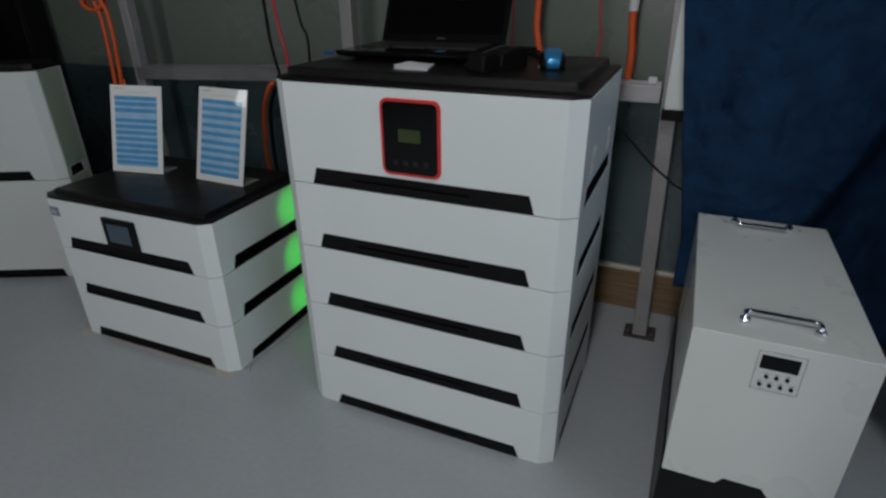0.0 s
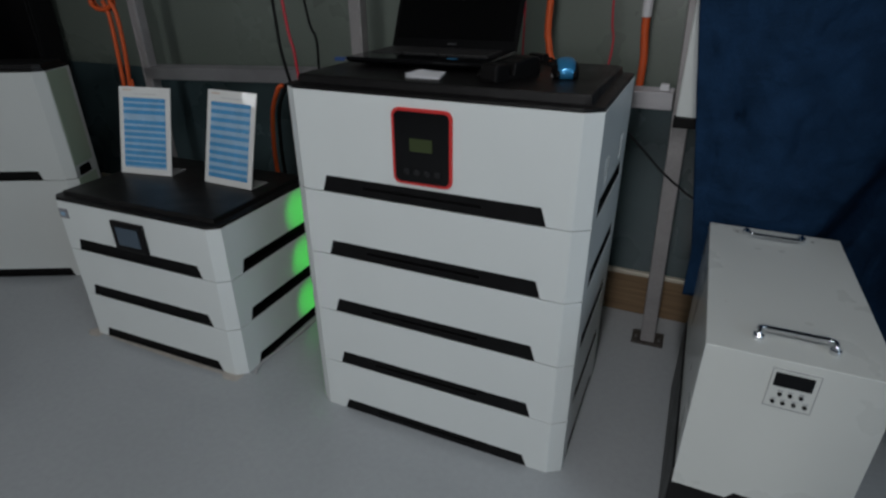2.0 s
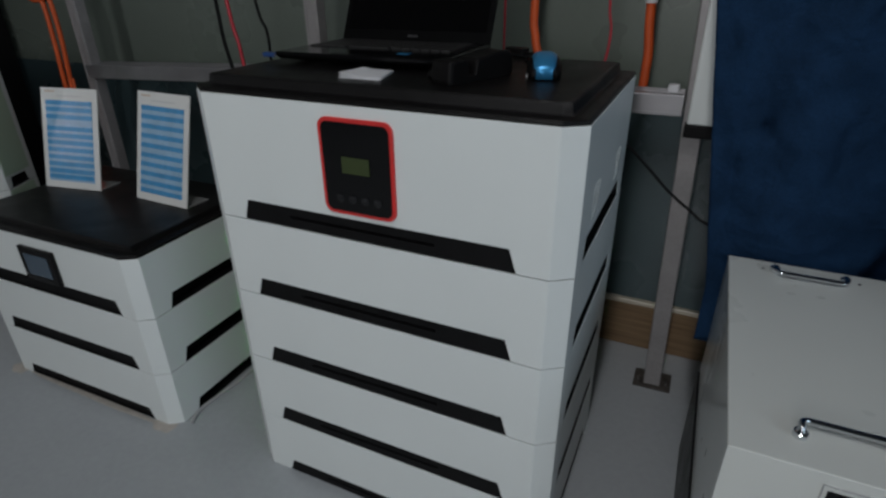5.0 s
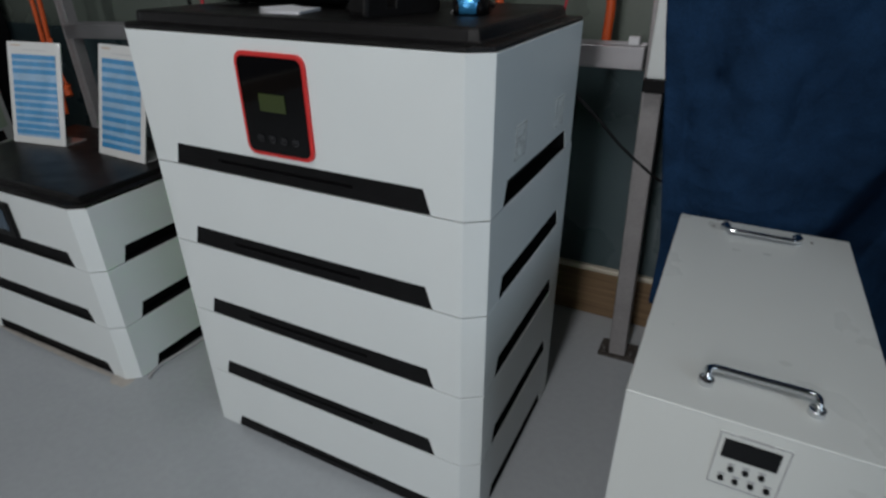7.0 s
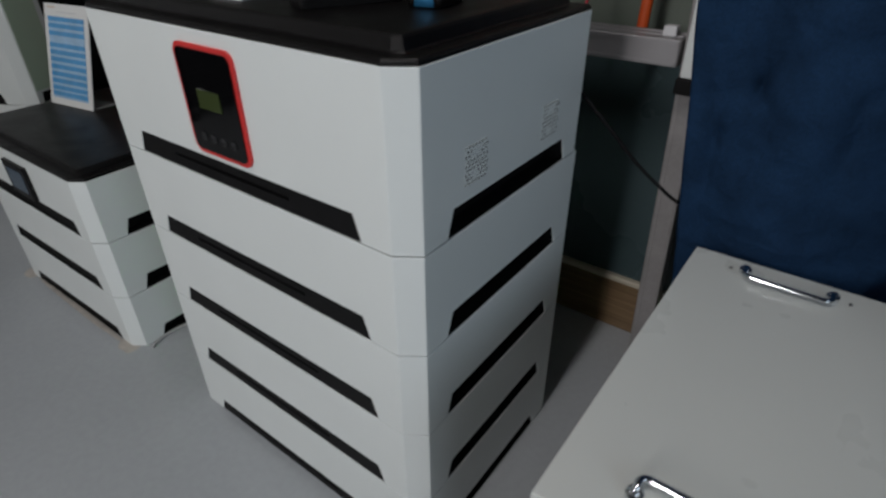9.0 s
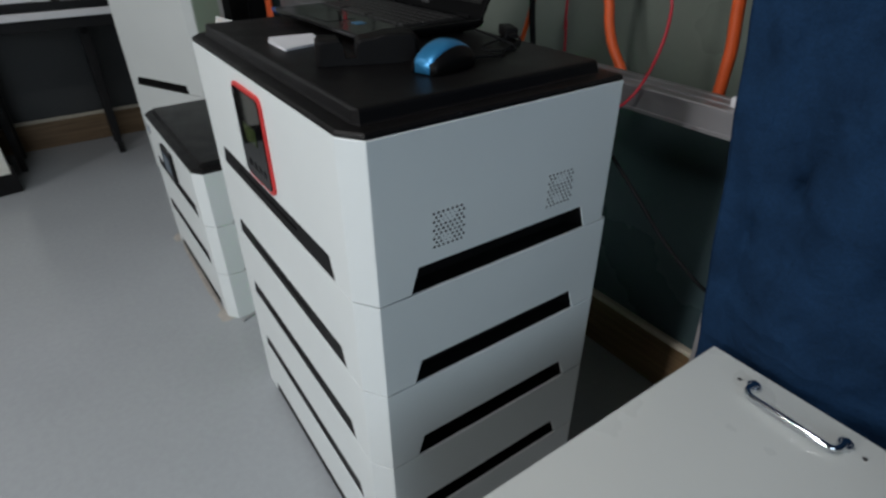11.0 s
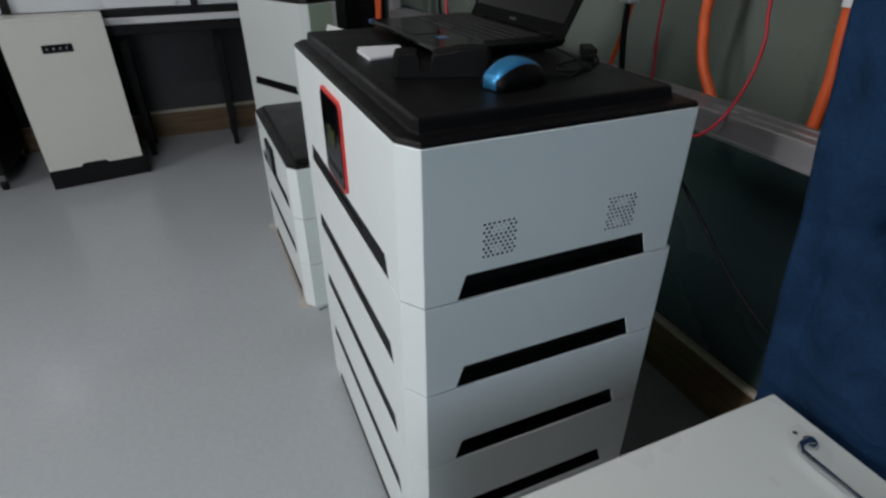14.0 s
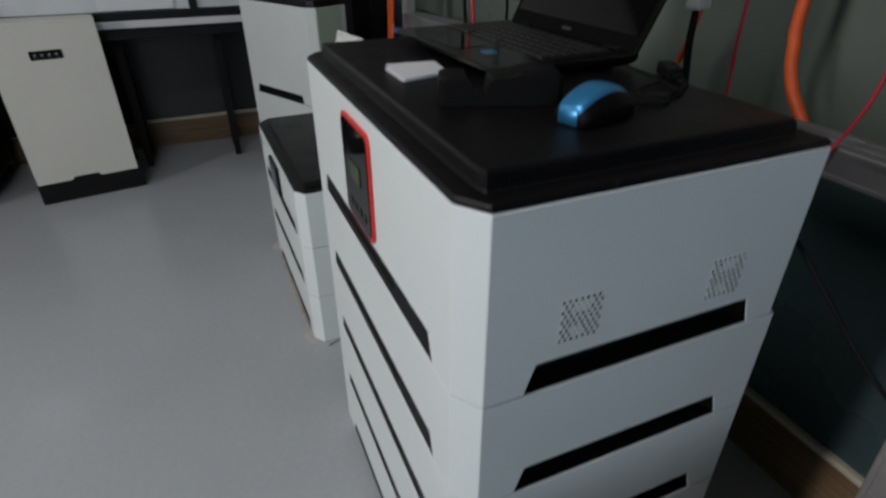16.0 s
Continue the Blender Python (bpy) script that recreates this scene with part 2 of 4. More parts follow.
def structure(name, bm, mat, label, category, smooth=False):
    ob = part(name, bm, mat, None, "", smooth)
    return tagged(ob, label, category, kind="structure")


structure("floor", box(X0 - 0.12, X1 + 0.12, Y0 - 0.12, Y1 + 0.12, -0.1, 0), FLOOR, "smooth light grey epoxy floor with a dull shine", "floor")
structure("ceiling", box(X0 - 0.12, X1 + 0.12, Y0 - 0.12, Y1 + 0.12, H, H + 0.1), CEIL, "dark grey ceiling", "ceiling")
structure("wall_north", box(X0 - 0.12, X1 + 0.12, Y1, Y1 + 0.12, 0, H), WALL, "olive-grey painted wall behind the frame", "wall")
# The wall's dark grey carries the shade under the desk.
structure("wall_west", box(X0 - 0.12, X0, Y0, Y1, 0, 1.32), WALLSHADE, "wall behind the desk, coloured dark grey for the shade there", "wall")
# Unseen upper wall, made pale to brighten the laptop screen's reflection.
west = box(X0 - 0.12, X0, Y0, -1.61, 1.32, H)
box(X0 - 0.12, X0, -1.4, Y1, 1.32, H, bm=west)
box(X0 - 0.12, X0, -1.61, -1.4, 1.62, H, bm=west)
structure("wall_west_upper", west, PALEWALL, "unseen upper wall with a small opening, pale to brighten reflections", "wall")
east = box(X1, X1 + 0.12, Y0, -2.07, 0, H)
box(X1, X1 + 0.12, -0.53, Y1, 0, H, bm=east)
box(X1, X1 + 0.12, -2.07, -0.53, 0, 1.03, bm=east)
box(X1, X1 + 0.12, -2.07, -0.53, 2.47, H, bm=east)
structure("wall_east", east, PLAIN, "plain grey wall", "wall")
south = box(X0 - 0.12, -0.22, Y0 - 0.12, Y0, 0, H)
box(0.42, X1 + 0.12, Y0 - 0.12, Y0, 0, H, bm=south)
box(-0.22, 0.42, Y0 - 0.12, Y0, 0, 1.08, bm=south)
box(-0.22, 0.42, Y0 - 0.12, Y0, 2.42, H, bm=south)
structure("wall_south", south, PLAIN, "plain grey wall with a window opening", "wall")
# Unseen wall, added to keep window light off the curtain's right part.
structure("shade_wall", box(0.385, 0.485, Y0, -1.4, 0, H), PLAIN, "unseen grey wall added to shade the curtain's right part", "wall")


def skirting(name, x0, x1, y0, y1, cap, height):
    ob = structure(name, box(x0, x1, y0, y1, 0, height, 0.003), SKIRT, "brown wooden skirting board with a cream cap", "skirting")
    part("cap", box(*cap, height, height + 0.016, 0.004), CAP, ob, "cream cap strip")


structure("wall_dado", box(X0 + 0.02, X1, Y1 - 0.005, Y1 - 0.0005, 0.168, 0.735), DADO, "dark teal painted lower band of the wall", "wall")
skirting("baseboard_north", X0 + 0.02, X1, Y1 - 0.014, Y1, (X0 + 0.02, X1, Y1 - 0.02, Y1), 0.152)
skirting("baseboard_west", X0, X0 + 0.014, Y0, Y1 - 0.03, (X0, X0 + 0.02, Y0, Y1 - 0.03), 0.138)


# ---- stacked cabinets ----
CHAMFER_X, CHAMFER_Y = 0.033, 0.023


def plan(w, d, inset=0.0, z=0.0):
    """The outline of a cabinet with cut front corners; its front right corner is the origin, it runs to -w and +d."""
    i, cx, cy, r = inset, CHAMFER_X, CHAMFER_Y, 0.004
    return [(-cx - i * 0.3, i, z), (-i, cy + i * 0.3, z), (-i, d - r - i, z), (-r - i, d - i, z),
            (-w + r + i, d - i, z), (-w + i, d - r - i, z), (-w + i, cy + i * 0.3, z), (-w + cx + i * 0.3, i, z)]


def shell(w, d, h, slot_h, front, side):
    """The sheet-metal body: cut corners, and a notch for the grip at the foot of each face. front, side: (low, high, lean)."""
    bm = bmesh.new()
    gap = 0.0012
    low, top = [Vector(p) for p in plan(w, d, 0.0, gap)], [Vector(p) for p in plan(w, d, 0.0, h - gap)]
    grips = []
    for i in range(8):
        a, b, c, e = low[i], low[(i + 1) % 8], top[(i + 1) % 8], top[i]
        if i % 2 == 0:
            bm.faces.new([bm.verts.new(p) for p in (a, b, c, e)])
            continue
        along = (b - a).normalized()
        inward = Vector((-along.y, along.x, 0))
        s0, s1, lean = side if i in (1, 5) else front
        if i == 1:
            at = lambda s, z: Vector((0, s, z))
        elif i == 5:
            at = lambda s, z: Vector((-w, s, z))
        elif i == 7:
            at = lambda s, z: Vector((-s, 0, z))
        else:
            at = lambda s, z: Vector((-s, d, z))
        n0, n1, n2, n3 = at(s0, gap), at(s0 + lean, slot_h), at(s1 - lean, slot_h), at(s1, gap)
        if (n0 - a).length > (n3 - a).length:
            n0, n1, n2, n3 = n3, n2, n1, n0
        ring = [bm.verts.new(p) for p in (a, n0, n1, n2, n3, b, c, e)]
        bm.faces.new(ring)
        back = [bm.verts.new(p + inward * 0.0013) for p in (n0, n1, n2, n3)]
        for k in range(3):
            bm.faces.new((ring[k + 1], ring[k + 2], back[k + 1], back[k]))
        grips.append(((n0, n1, n2, n3), inward, i in (1, 5)))
    bm.faces.new([bm.verts.new(p) for p in plan(w, d, 0.004, h - gap)])
    loft([plan(w, d, 0.0, h - gap), plan(w, d, 0.004, h - gap)], bm, close=False)
    bmesh.ops.remove_doubles(bm, verts=bm.verts, dist=1e-5)
    return bm, grips


def grip_tray(notch, inward, depth=0.03):
    """The black recessed grip behind a notch: a tray with leaning walls and an inner lip."""
    n0, n1, n2, n3 = notch
    along = (n3 - n0).normalized()
    up = Vector((0, 0, 1))
    grow = 0.003
    mouth = [n0 - along * grow, n1 - along * grow + up * grow, n2 + along * grow + up * grow, n3 + along * grow]
    mouth = [p + inward * 0.0014 for p in mouth]
    deep = [n0 + along * 0.012, n1 + along * 0.012 - up * 0.004, n2 - along * 0.012 - up * 0.004, n3 - along * 0.012]
    deep = [p + inward * depth for p in deep]
    bm = bmesh.new()
    a, b = [bm.verts.new(p) for p in mouth], [bm.verts.new(p) for p in deep]
    for i in range(4):
        j = (i + 1) % 4
        bm.faces.new((a[i], a[j], b[j], b[i]))
    bm.faces.new(b)
    return bm


def grip_plate(notch, inward):
    """The black plate set in a front notch, with a shallow slit along its middle."""
    n0, n1, n2, n3 = notch
    along, up = (n3 - n0).normalized(), Vector((0, 0, 1))
    high = n1.z - n0.z
    m0, m1 = n0 + (n3 - n0) * 0.20, n0 + (n3 - n0) * 0.74
    lo, hi = high * 0.44, high * 0.60
    slit = [m0 + up * lo, m0 + up * hi, m1 + up * hi, m1 + up * lo]
    rim = [n0 - along * 0.003, n1 - along * 0.003 + up * 0.003, n2 + along * 0.003 + up * 0.003, n3 + along * 0.003]
    bm = bmesh.new()
    a = [bm.verts.new(q + inward * 0.0014) for q in rim]
    b = [bm.verts.new(q + inward * 0.0014) for q in slit]
    c = [bm.verts.new(q + inward * 0.010 + along * (0.004 if k < 2 else -0.004)) for k, q in enumerate(slit)]
    for i in range(4):
        j = (i + 1) % 4
        bm.faces.new((a[i], a[j], b[j], b[i]))
        bm.faces.new((b[i], b[j], c[j], c[i]))
    bm.faces.new(c)
    return bm


def bevelled(ob, width=0.0014):
    mod = ob.modifiers.new("edge", "BEVEL")
    mod.width, mod.segments, mod.limit_method, mod.angle_limit = width, 2, "ANGLE", radians(25)
    return ob


def module(name, label, w, d, h, at, slot_h, front, side, group, turn=0.0, slit=True):
    ob = thing(name, label, "battery module", at, turn, group)
    bm, grips = shell(w, d, h, slot_h, front, side)
    bevelled(part("body", bm, WHITE, ob))
    for notch, inward, deep in grips:
        if deep:
            part("grip_recess", grip_tray(notch, inward), DARK, ob, "black recessed grip")
        elif slit:
            part("grip_plate", grip_plate(notch, inward), DARK, ob, "black grip plate with a slit")
        else:
            part("grip_plate", grip_tray(notch, inward, 0.007), DARK, ob, "black grip plate")
    part("base_tray", box(-w + 0.04, -0.04, 0.035, d - 0.035, 0.0, 0.012, 0.002), DARK, ob)
    return ob


def cover(at, w, d, label, height=0.026, turn=0.0):
    ob = thing("stack_cover", label, "cover", at, turn)
    steps = [(0.0, 0.001), (0.004, 0.0015), (0.0065, 0.004), (0.0075, 0.016), (0.0075, 0.024), (0.0095, 0.0265), (height - 0.004, 0.0285), (height - 0.001, 0.0305), (height, 0.034)]
    part("rim", loft([plan(w, d, inset, z) for z, inset in steps[:5]]), BLACK, ob, "stepped black rim")
    part("top_panel", loft([plan(w, d, inset, z - 0.0002) for z, inset in steps[4:]]), BLACK, ob, "raised black top panel")
    return ob


W, D, STEP = 0.698, 0.458, 0.1638
SEAMS = [0.0, 0.160, 0.325, 0.490, 0.6552]
FRONT, SIDE = (0.085, 0.612, 0.012), (0.073, 0.400, 0.012)
STACK = "modules of the tall stack"
for k in range(4):
    module("battery_module", "white metal battery module with black grips in a stack", W, 0.456, SEAMS[k + 1] - SEAMS[k], (0, 0, SEAMS[k]), 0.035 if k == 0 else 0.040, FRONT, SIDE, STACK)
TOP = SEAMS[4]
inverter = module("inverter_module", "white metal inverter unit with a red-edged display on a stack", W, 0.447, 0.886 - TOP, (0, 0, TOP), 0.040, FRONT, SIDE, STACK)
tagged(inverter, category="inverter")
lid_cover = cover((0, 0, 0.886), W, 0.447, "black textured plastic cover on the tall stack")

# small lighter discs that stand for glints on the cover's rim
for sx, sy, sz in ((-0.0052, 0.021, 0.0042), (-0.0015, 0.152, 0.0055), (-0.0015, 0.330, 0.0055)):
    part("screw_or_glint", disc(sx, sy, sz, 0.0013, 0.0012, "x", 10), MARK, lid_cover)

# display panel of the inverter, local to the module
pz = 0.786 - TOP
panel = part("display_panel", plate_y(-0.353, pz, 0.136, 0.161, 0.017, -0.004, 0.002), RED, inverter, "glossy black display panel with a red border")
part("display_glass", plate_y(-0.353, pz, 0.123, 0.1485, 0.012, -0.0058, -0.0035), GLOSS, panel)
part("lcd_screen", box(-0.379, -0.328, -0.0072, -0.005, 0.779 - TOP, 0.806 - TOP), LCD, panel, "green LCD window")
for i in range(4):
    button = part("touch_button", disc(-0.387 + i * 0.0235, -0.0066, 0.735 - TOP, 0.0078, 0.0015, "y", 20), GLOSS, panel)
    ring = [(-0.387 + i * 0.0235 + 0.0056 * math.cos(a), -0.0067, 0.735 - TOP + 0.0056 * math.sin(a)) for a in (math.pi * (0.6 + k / 8) for k in range(15))]
    part("icon_ring", tube(ring, 0.0007, 6, 2), MARK, button, "dim grey icon")
    part("icon_stroke", box(-0.3884 + i * 0.0235, -0.3856 + i * 0.0235, -0.0073, -0.006, 0.7335 - TOP, 0.7390 - TOP), MARK, button)


def vent_holes(ob, y0, z0):
    """A field of punched holes in staggered rows on the right side, each a disc coloured dark for its depth; two inner
    groups are smaller and grey.
    """
    for j in range(9):
        for i in range(7):
            yy, zz = y0 + (i + 0.5 * (j % 2)) * 0.0073, z0 + j * 0.0062
            faint = (j in (6, 7) and 1 < i < 5) or (j in (1, 2) and 1 < i < 4)
            radius = 0.0013 if faint else 0.0022
            if faint not in VENT:
                hole = part("vent_hole", disc(0, 0, 0, radius, -0.001, "x", 10), GREYINK if faint else DARK, ob)
                ring = [[(x, f * math.cos(a), f * math.sin(a)) for a in (math.pi * k / 6 for k in range(12))]
                        for x, f in ((-0.0006, radius + 0.0003), (0.0002, radius + 0.0002), (0.0002, radius), (-0.0004, radius - 0.0001))]
                lip = part("hole_lip", loft(ring, close=False), WHITE, hole)
                VENT[faint] = hole.data, lip.data
            else:
                hole = new("vent_hole", VENT[faint][0])
                hole.parent = ob
                lip = new("hole_lip", VENT[faint][1])
                lip.parent = hole
            hole.location = (0.0003, yy, zz)


VENT = {}
vent_holes(inverter, 0.110, 0.719 - TOP)
vent_holes(inverter, 0.312, 0.718 - TOP)

# short stack beside it
SW, SX, SY = 0.66, -0.969, -0.016
SFRONT, SSIDE = (0.082, 0.586, 0.012), (0.073, 0.395, 0.012)
SHORT = "modules of the short stack"
for k in range(2):
    module("battery_module", "white metal battery module with black grips in a low stack", SW, D, STEP, (SX, SY, k * STEP), 0.036 if k == 0 else 0.041, SFRONT, SSIDE, SHORT, 1.1, False)
control = module("control_module", "white metal control module with a small screen on a stack", SW, D, STEP, (SX, SY, 2 * STEP), 0.041, SFRONT, SSIDE, SHORT, 1.1, False)
tagged(control, category="control module")
cover((SX, SY, 3 * STEP), SW, D, "black textured plastic cover on the low stack", 0.020, 1.1)
screen = part("display_panel", box(-0.398, -0.270, -0.010, 0.001, 0.044, 0.137, 0.003), BLACK, control, "small black touch screen")
part("lcd_screen", box(-0.378, -0.290, -0.0112, -0.0095, 0.062, 0.120), LCD_BLUE, screen, "dim blue-grey screen")
badge = part("badge", box(-0.626, -0.588, -0.002, 0.001, 0.108, 0.138), GREYINK, control, "small grey sticker")
part("badge_mark", box(-0.618, -0.600, -0.0032, -0.0015, 0.116, 0.128), PALEINK, badge)

# indicator lamps on the tall stack's far side, which throw green spots on its neighbour
GREEN = glow("green_led", (0.05, 0.9, 0.08), 4.0)
for z in (0.420, 0.247, 0.084):
    lamp = part("indicator_lamp", disc(-W - 0.006, 0, 0, 0.009, 0.008, "x", 20), GREEN, None)
    tagged(lamp, "green indicator lamp glowing on the side of the tall stack", "lamp", "indicator lamps")
    lamp.location = (0, 0.345, z)
    data = bpy.data.lights.new("green_spot", "SPOT")
    data.energy, data.color, data.spot_size, data.spot_blend, data.shadow_soft_size = 3.2, (0.002, 1.0, 0.02), radians(38), 1.0, 0.006
    spot = new("green_spot", data)
    spot.matrix_world = look((-W - 0.012, 0.345, z), (-1.2, 0.345, z))


# tall slim cabinet in the corner, turned a little
tall = thing("battery_cabinet", "tall slim white cabinet with pale green sides and a black cover", "cabinet", (-1.955, 0.262, 0), 26)
TW, TD = 0.535, 0.175
TFRONT, TSIDE = (0.115, 0.460, 0.01), (0.045, 0.13, 0.006)
for z, h in ((0.0, 0.412), (0.412, 0.395)):
    bm, grips = shell(TW, TD, h, 0.036, TFRONT, TSIDE)
    body = bevelled(part("body", bm, AGED, tall, "white metal module"))
    body.location = (0, 0, z)
    for notch, inward, deep in grips:
        part("grip_recess", grip_tray(notch, inward, 0.02), DARK, body, "black recessed grip")
    part("side_panel", box(0.0006, 0.0022, CHAMFER_Y + 0.004, TD - CHAMFER_Y - 0.004, 0.045, h - 0.004, 0.0005), SAGE, body, "pale green side panel")
bm = loft([plan(TW, TD, i, z + 0.807) for z, i in ((0, 0.001), (0.006, 0.002), (0.008, 0.012), (0.022, 0.014), (0.024, 0.018))])
part("top_cover", bm, BLACK, tall, "black plastic cover")


# ---- cabinet with chrome handles ----
def notched(w, d, z0, z1, n0, n1, rise):
    """An upright front sheet with a flat arch cut in its foot."""
    pts = [(0, z0), (n0, z0), (n0 + 0.012, z0 + rise), (n1 - 0.012, z0 + rise), (n1, z0), (w, z0), (w, z1), (0, z1)]
    return loft([[(x, y, z) for x, z in pts] for y in (0, d)])


def handle(x0, x1, y, z, rise, lean, parent):
    """A bow handle on two collars; its bar lies lean along y from them and rise above them."""
    half = [(0.0, 0.0, 0.0), (0.0, 0.0, 0.55), (0.0, 0.22, 0.9), (0.0, 0.55, 1.0), (0.002, 0.80, 1.0), (0.0065, 0.95, 1.0), (0.014, 1.0, 1.0)]
    pts = [(x0 + x, y + lean * u, z + 0.005 + rise * v) for x, u, v in half] + [((x0 + x1) / 2, y + lean, z + 0.005 + rise)] + [(x1 - x, y + lean * u, z + 0.005 + rise * v) for x, u, v in reversed(half)]
    ob = part("handle", tube(pts, 0.0041, 14, 6), CHROME, parent, "chrome bow handle", True)
    for x in (x0, x1):
        part("handle_foot", loft([[(x + r * math.cos(a), y + r * math.sin(a), z + h) for a in (2 * math.pi * k / 24 for k in range(24))]
                                  for h, r in ((-0.001, 0.0090), (0.0062, 0.0090), (0.0078, 0.0082), (0.0085, 0.0062), (0.0100, 0.0056), (0.0112, 0.0046))]), CHROME, ob)


chest = thing("power_cabinet", "white metal power cabinet with chrome handles on a black base", "cabinet", (0.231, -0.105, 0))
CW, CD, CZ = 0.280, 0.562, 0.539
part("base", box(-0.004, CW + 0.004, 0.004, CD, 0, 0.24, 0.004), BLACK, chest, "black plinth")
part("front_panel", notched(CW, 0.006, 0.207, CZ - 0.002, 0.095, 0.184, 0.017), PALE, chest)
part("side_panel", box(0, 0.004, 0.0062, CD, 0.207, CZ - 0.002), PALE, chest)
part("side_panel", box(CW - 0.004, CW, 0.0062, CD, 0.207, CZ - 0.002), PALE, chest)
part("back_panel", box(0.0042, CW - 0.0042, CD - 0.006, CD - 0.001, 0.207, CZ - 0.002), PALE, chest)
part("top_panel", box(-0.0004, CW + 0.0004, -0.0004, CD + 0.0004, CZ - 0.0042, CZ, 0.002, 3), PALE, chest, "white lid with rounded edges")
handle(0.082, 0.196, 0.054, CZ, 0.009, 0.016, chest)
handle(0.081, 0.197, 0.526, CZ, 0.005, -0.027, chest)
for sx in (0.061, 0.220):
    part("screw_or_glint", disc(sx, 0.527, CZ - 0.0005, 0.0028, 0.0016, "z", 12), STEEL, chest)
face = part("control_panel", box(0.103, 0.174, -0.0012, 0.001, 0.436, 0.515), PALE, chest, "printed control panel with a dark screen")
for x0, x1, z0, z1 in ((0.1032, 0.1738, 0.4362, 0.4372), (0.1032, 0.1042, 0.4374, 0.5146), (0.1728, 0.1738, 0.4374, 0.5146),
                       (0.1044, 0.119, 0.5137, 0.5146), (0.158, 0.1726, 0.5137, 0.5146)):
    part("panel_line", box(x0, x1, -0.0018, -0.001, z0, z1), GREYINK, face)
part("printed_mark", box(0.121, 0.156, -0.0018, -0.001, 0.5128, 0.5155), GREYWIRE, face)
part("lcd_window", box(0.109, 0.166, -0.0028, -0.001, 0.48, 0.507, 0.0006), GLOSS, face, "dark screen")
for i, (bx, bz) in enumerate([(0.123, 0.465), (0.138, 0.4655), (0.154, 0.466), (0.116, 0.448), (0.131, 0.448), (0.147, 0.4485), (0.163, 0.449)]):
    part("button", disc(bx, -0.0042, bz, 0.0034, 0.0036, "y", 14), DARK, face)
    part("printed_mark", box(bx - 0.004, bx + 0.004, -0.0018, -0.001, bz + 0.0055, bz + 0.0068), GREYINK, face)
face.location = (0.003, 0, 0.008)


# ---- frame of square tubes on the back wall ----
def upright(x, y, z0, z1, label):
    ob = thing("frame_post", label, "post", (x, y, 0), 0, "posts of the frame")
    bm = box(-0.022, 0.022, -0.02, 0.02, z0, z1, 0.003)
    part("tube", bm, GALV, ob)
    for side in (-1, 1):
        part("edge_strip", box(side * 0.014 - 0.003, side * 0.014 + 0.003, -0.0215, -0.0195, z0 + 0.01, z1 - 0.01), GALV, ob)
    if z0 < 0.02:
        part("foot_plate", box(-0.050, 0.050, -0.032, 0.048, 0, 0.005, 0.001), RUSTY, ob, "bolted steel foot plate")
        for sx in (-1, 1):
            bolt = part("bolt", disc(sx * 0.036, -0.012, 0.005, 0.009, 0.007, "z", 6), RUSTY, ob)
            part("stud", disc(sx * 0.036, -0.012, 0.012, 0.0045, 0.009, "z", 10), STEEL, bolt)
    return ob


leaning = upright(0.137, 0.681, 0.006, 2.2, "square aluminium post bolted to the floor beside the curtain")
leaning.matrix_world = leaning.matrix_world @ pose(0, 0, 0, 0, -1.8, 0)
upright(-0.897, 0.655, 0.006, 2.2, "square aluminium post behind the laptop")
upright(-1.872, 0.635, 0.006, 2.2, "square aluminium post behind the low stack")
for a, b, drop in (((0.088, 0.663), (-0.874, 0.657), 0.0), ((-0.920, 0.655), (-1.849, 0.632), 0.034)):
    length = (Vector(a) - Vector(b)).length
    ob = thing("frame_rail", "horizontal aluminium cable trunk between two posts", "rail", (*b, 0), math.degrees(math.atan2(a[1] - b[1], a[0] - b[0])), "rails of the frame")
    ob.matrix_world = ob.matrix_world @ Matrix.Translation((0, 0, -drop)) @ pose(0, 0, 0, 0, -math.degrees(math.atan2(drop, length)), 0)
    part("tube", box(0, length, -0.02, 0.055, 0.769, 0.817, 0.003), ALU, ob)
    part("edge_strip", box(0.004, length - 0.004, -0.0225, -0.0195, 0.807, 0.815), ALU, ob)
    part("edge_strip", box(0.004, length - 0.004, -0.0225, -0.0195, 0.771, 0.777), ALU, ob)
    for ry in (0.004, 0.034):
        part("edge_strip", box(0.004, length - 0.004, ry, ry + 0.007, 0.8165, 0.8195), ALU, ob)
clip = thing("frame_clip", "small pale plastic clip on the rail", "clip", (0.060, 0.672, 0.817))
part("clip_body", box(-0.012, 0.012, -0.012, 0.012, 0, 0.018, 0.003), PAPER, clip)

# black cupboard in the corner
cup = thing("tall_cupboard", "tall black cupboard standing in the corner", "cupboard", (X0 + 0.021, 0.70, 0))
part("carcass", box(0, 0.36, 0.012, 0.12, 0, 1.9, 0.004), DARK, cup)
part("door", box(0.004, 0.356, 0, 0.011, 0.06, 1.88, 0.003), BLACK, cup)

# white wall unit behind the curtain
unit = thing("wall_unit", "white metal unit with a black foot fixed to the post", "cabinet", (0.099, 0.627, 0.729))
part("housing", box(0.002, 0.30, 0.0, 0.06, 0.028, 0.76, 0.004), WHITE, unit)
part("foot", box(-0.002, 0.305, -0.006, 0.06, 0, 0.028, 0.003), DARK, unit, "black foot strip")


# ---- curtain ----
def ease(v):
    v = min(1.0, max(0.0, v))
    return v * v * (3 - 2 * v)


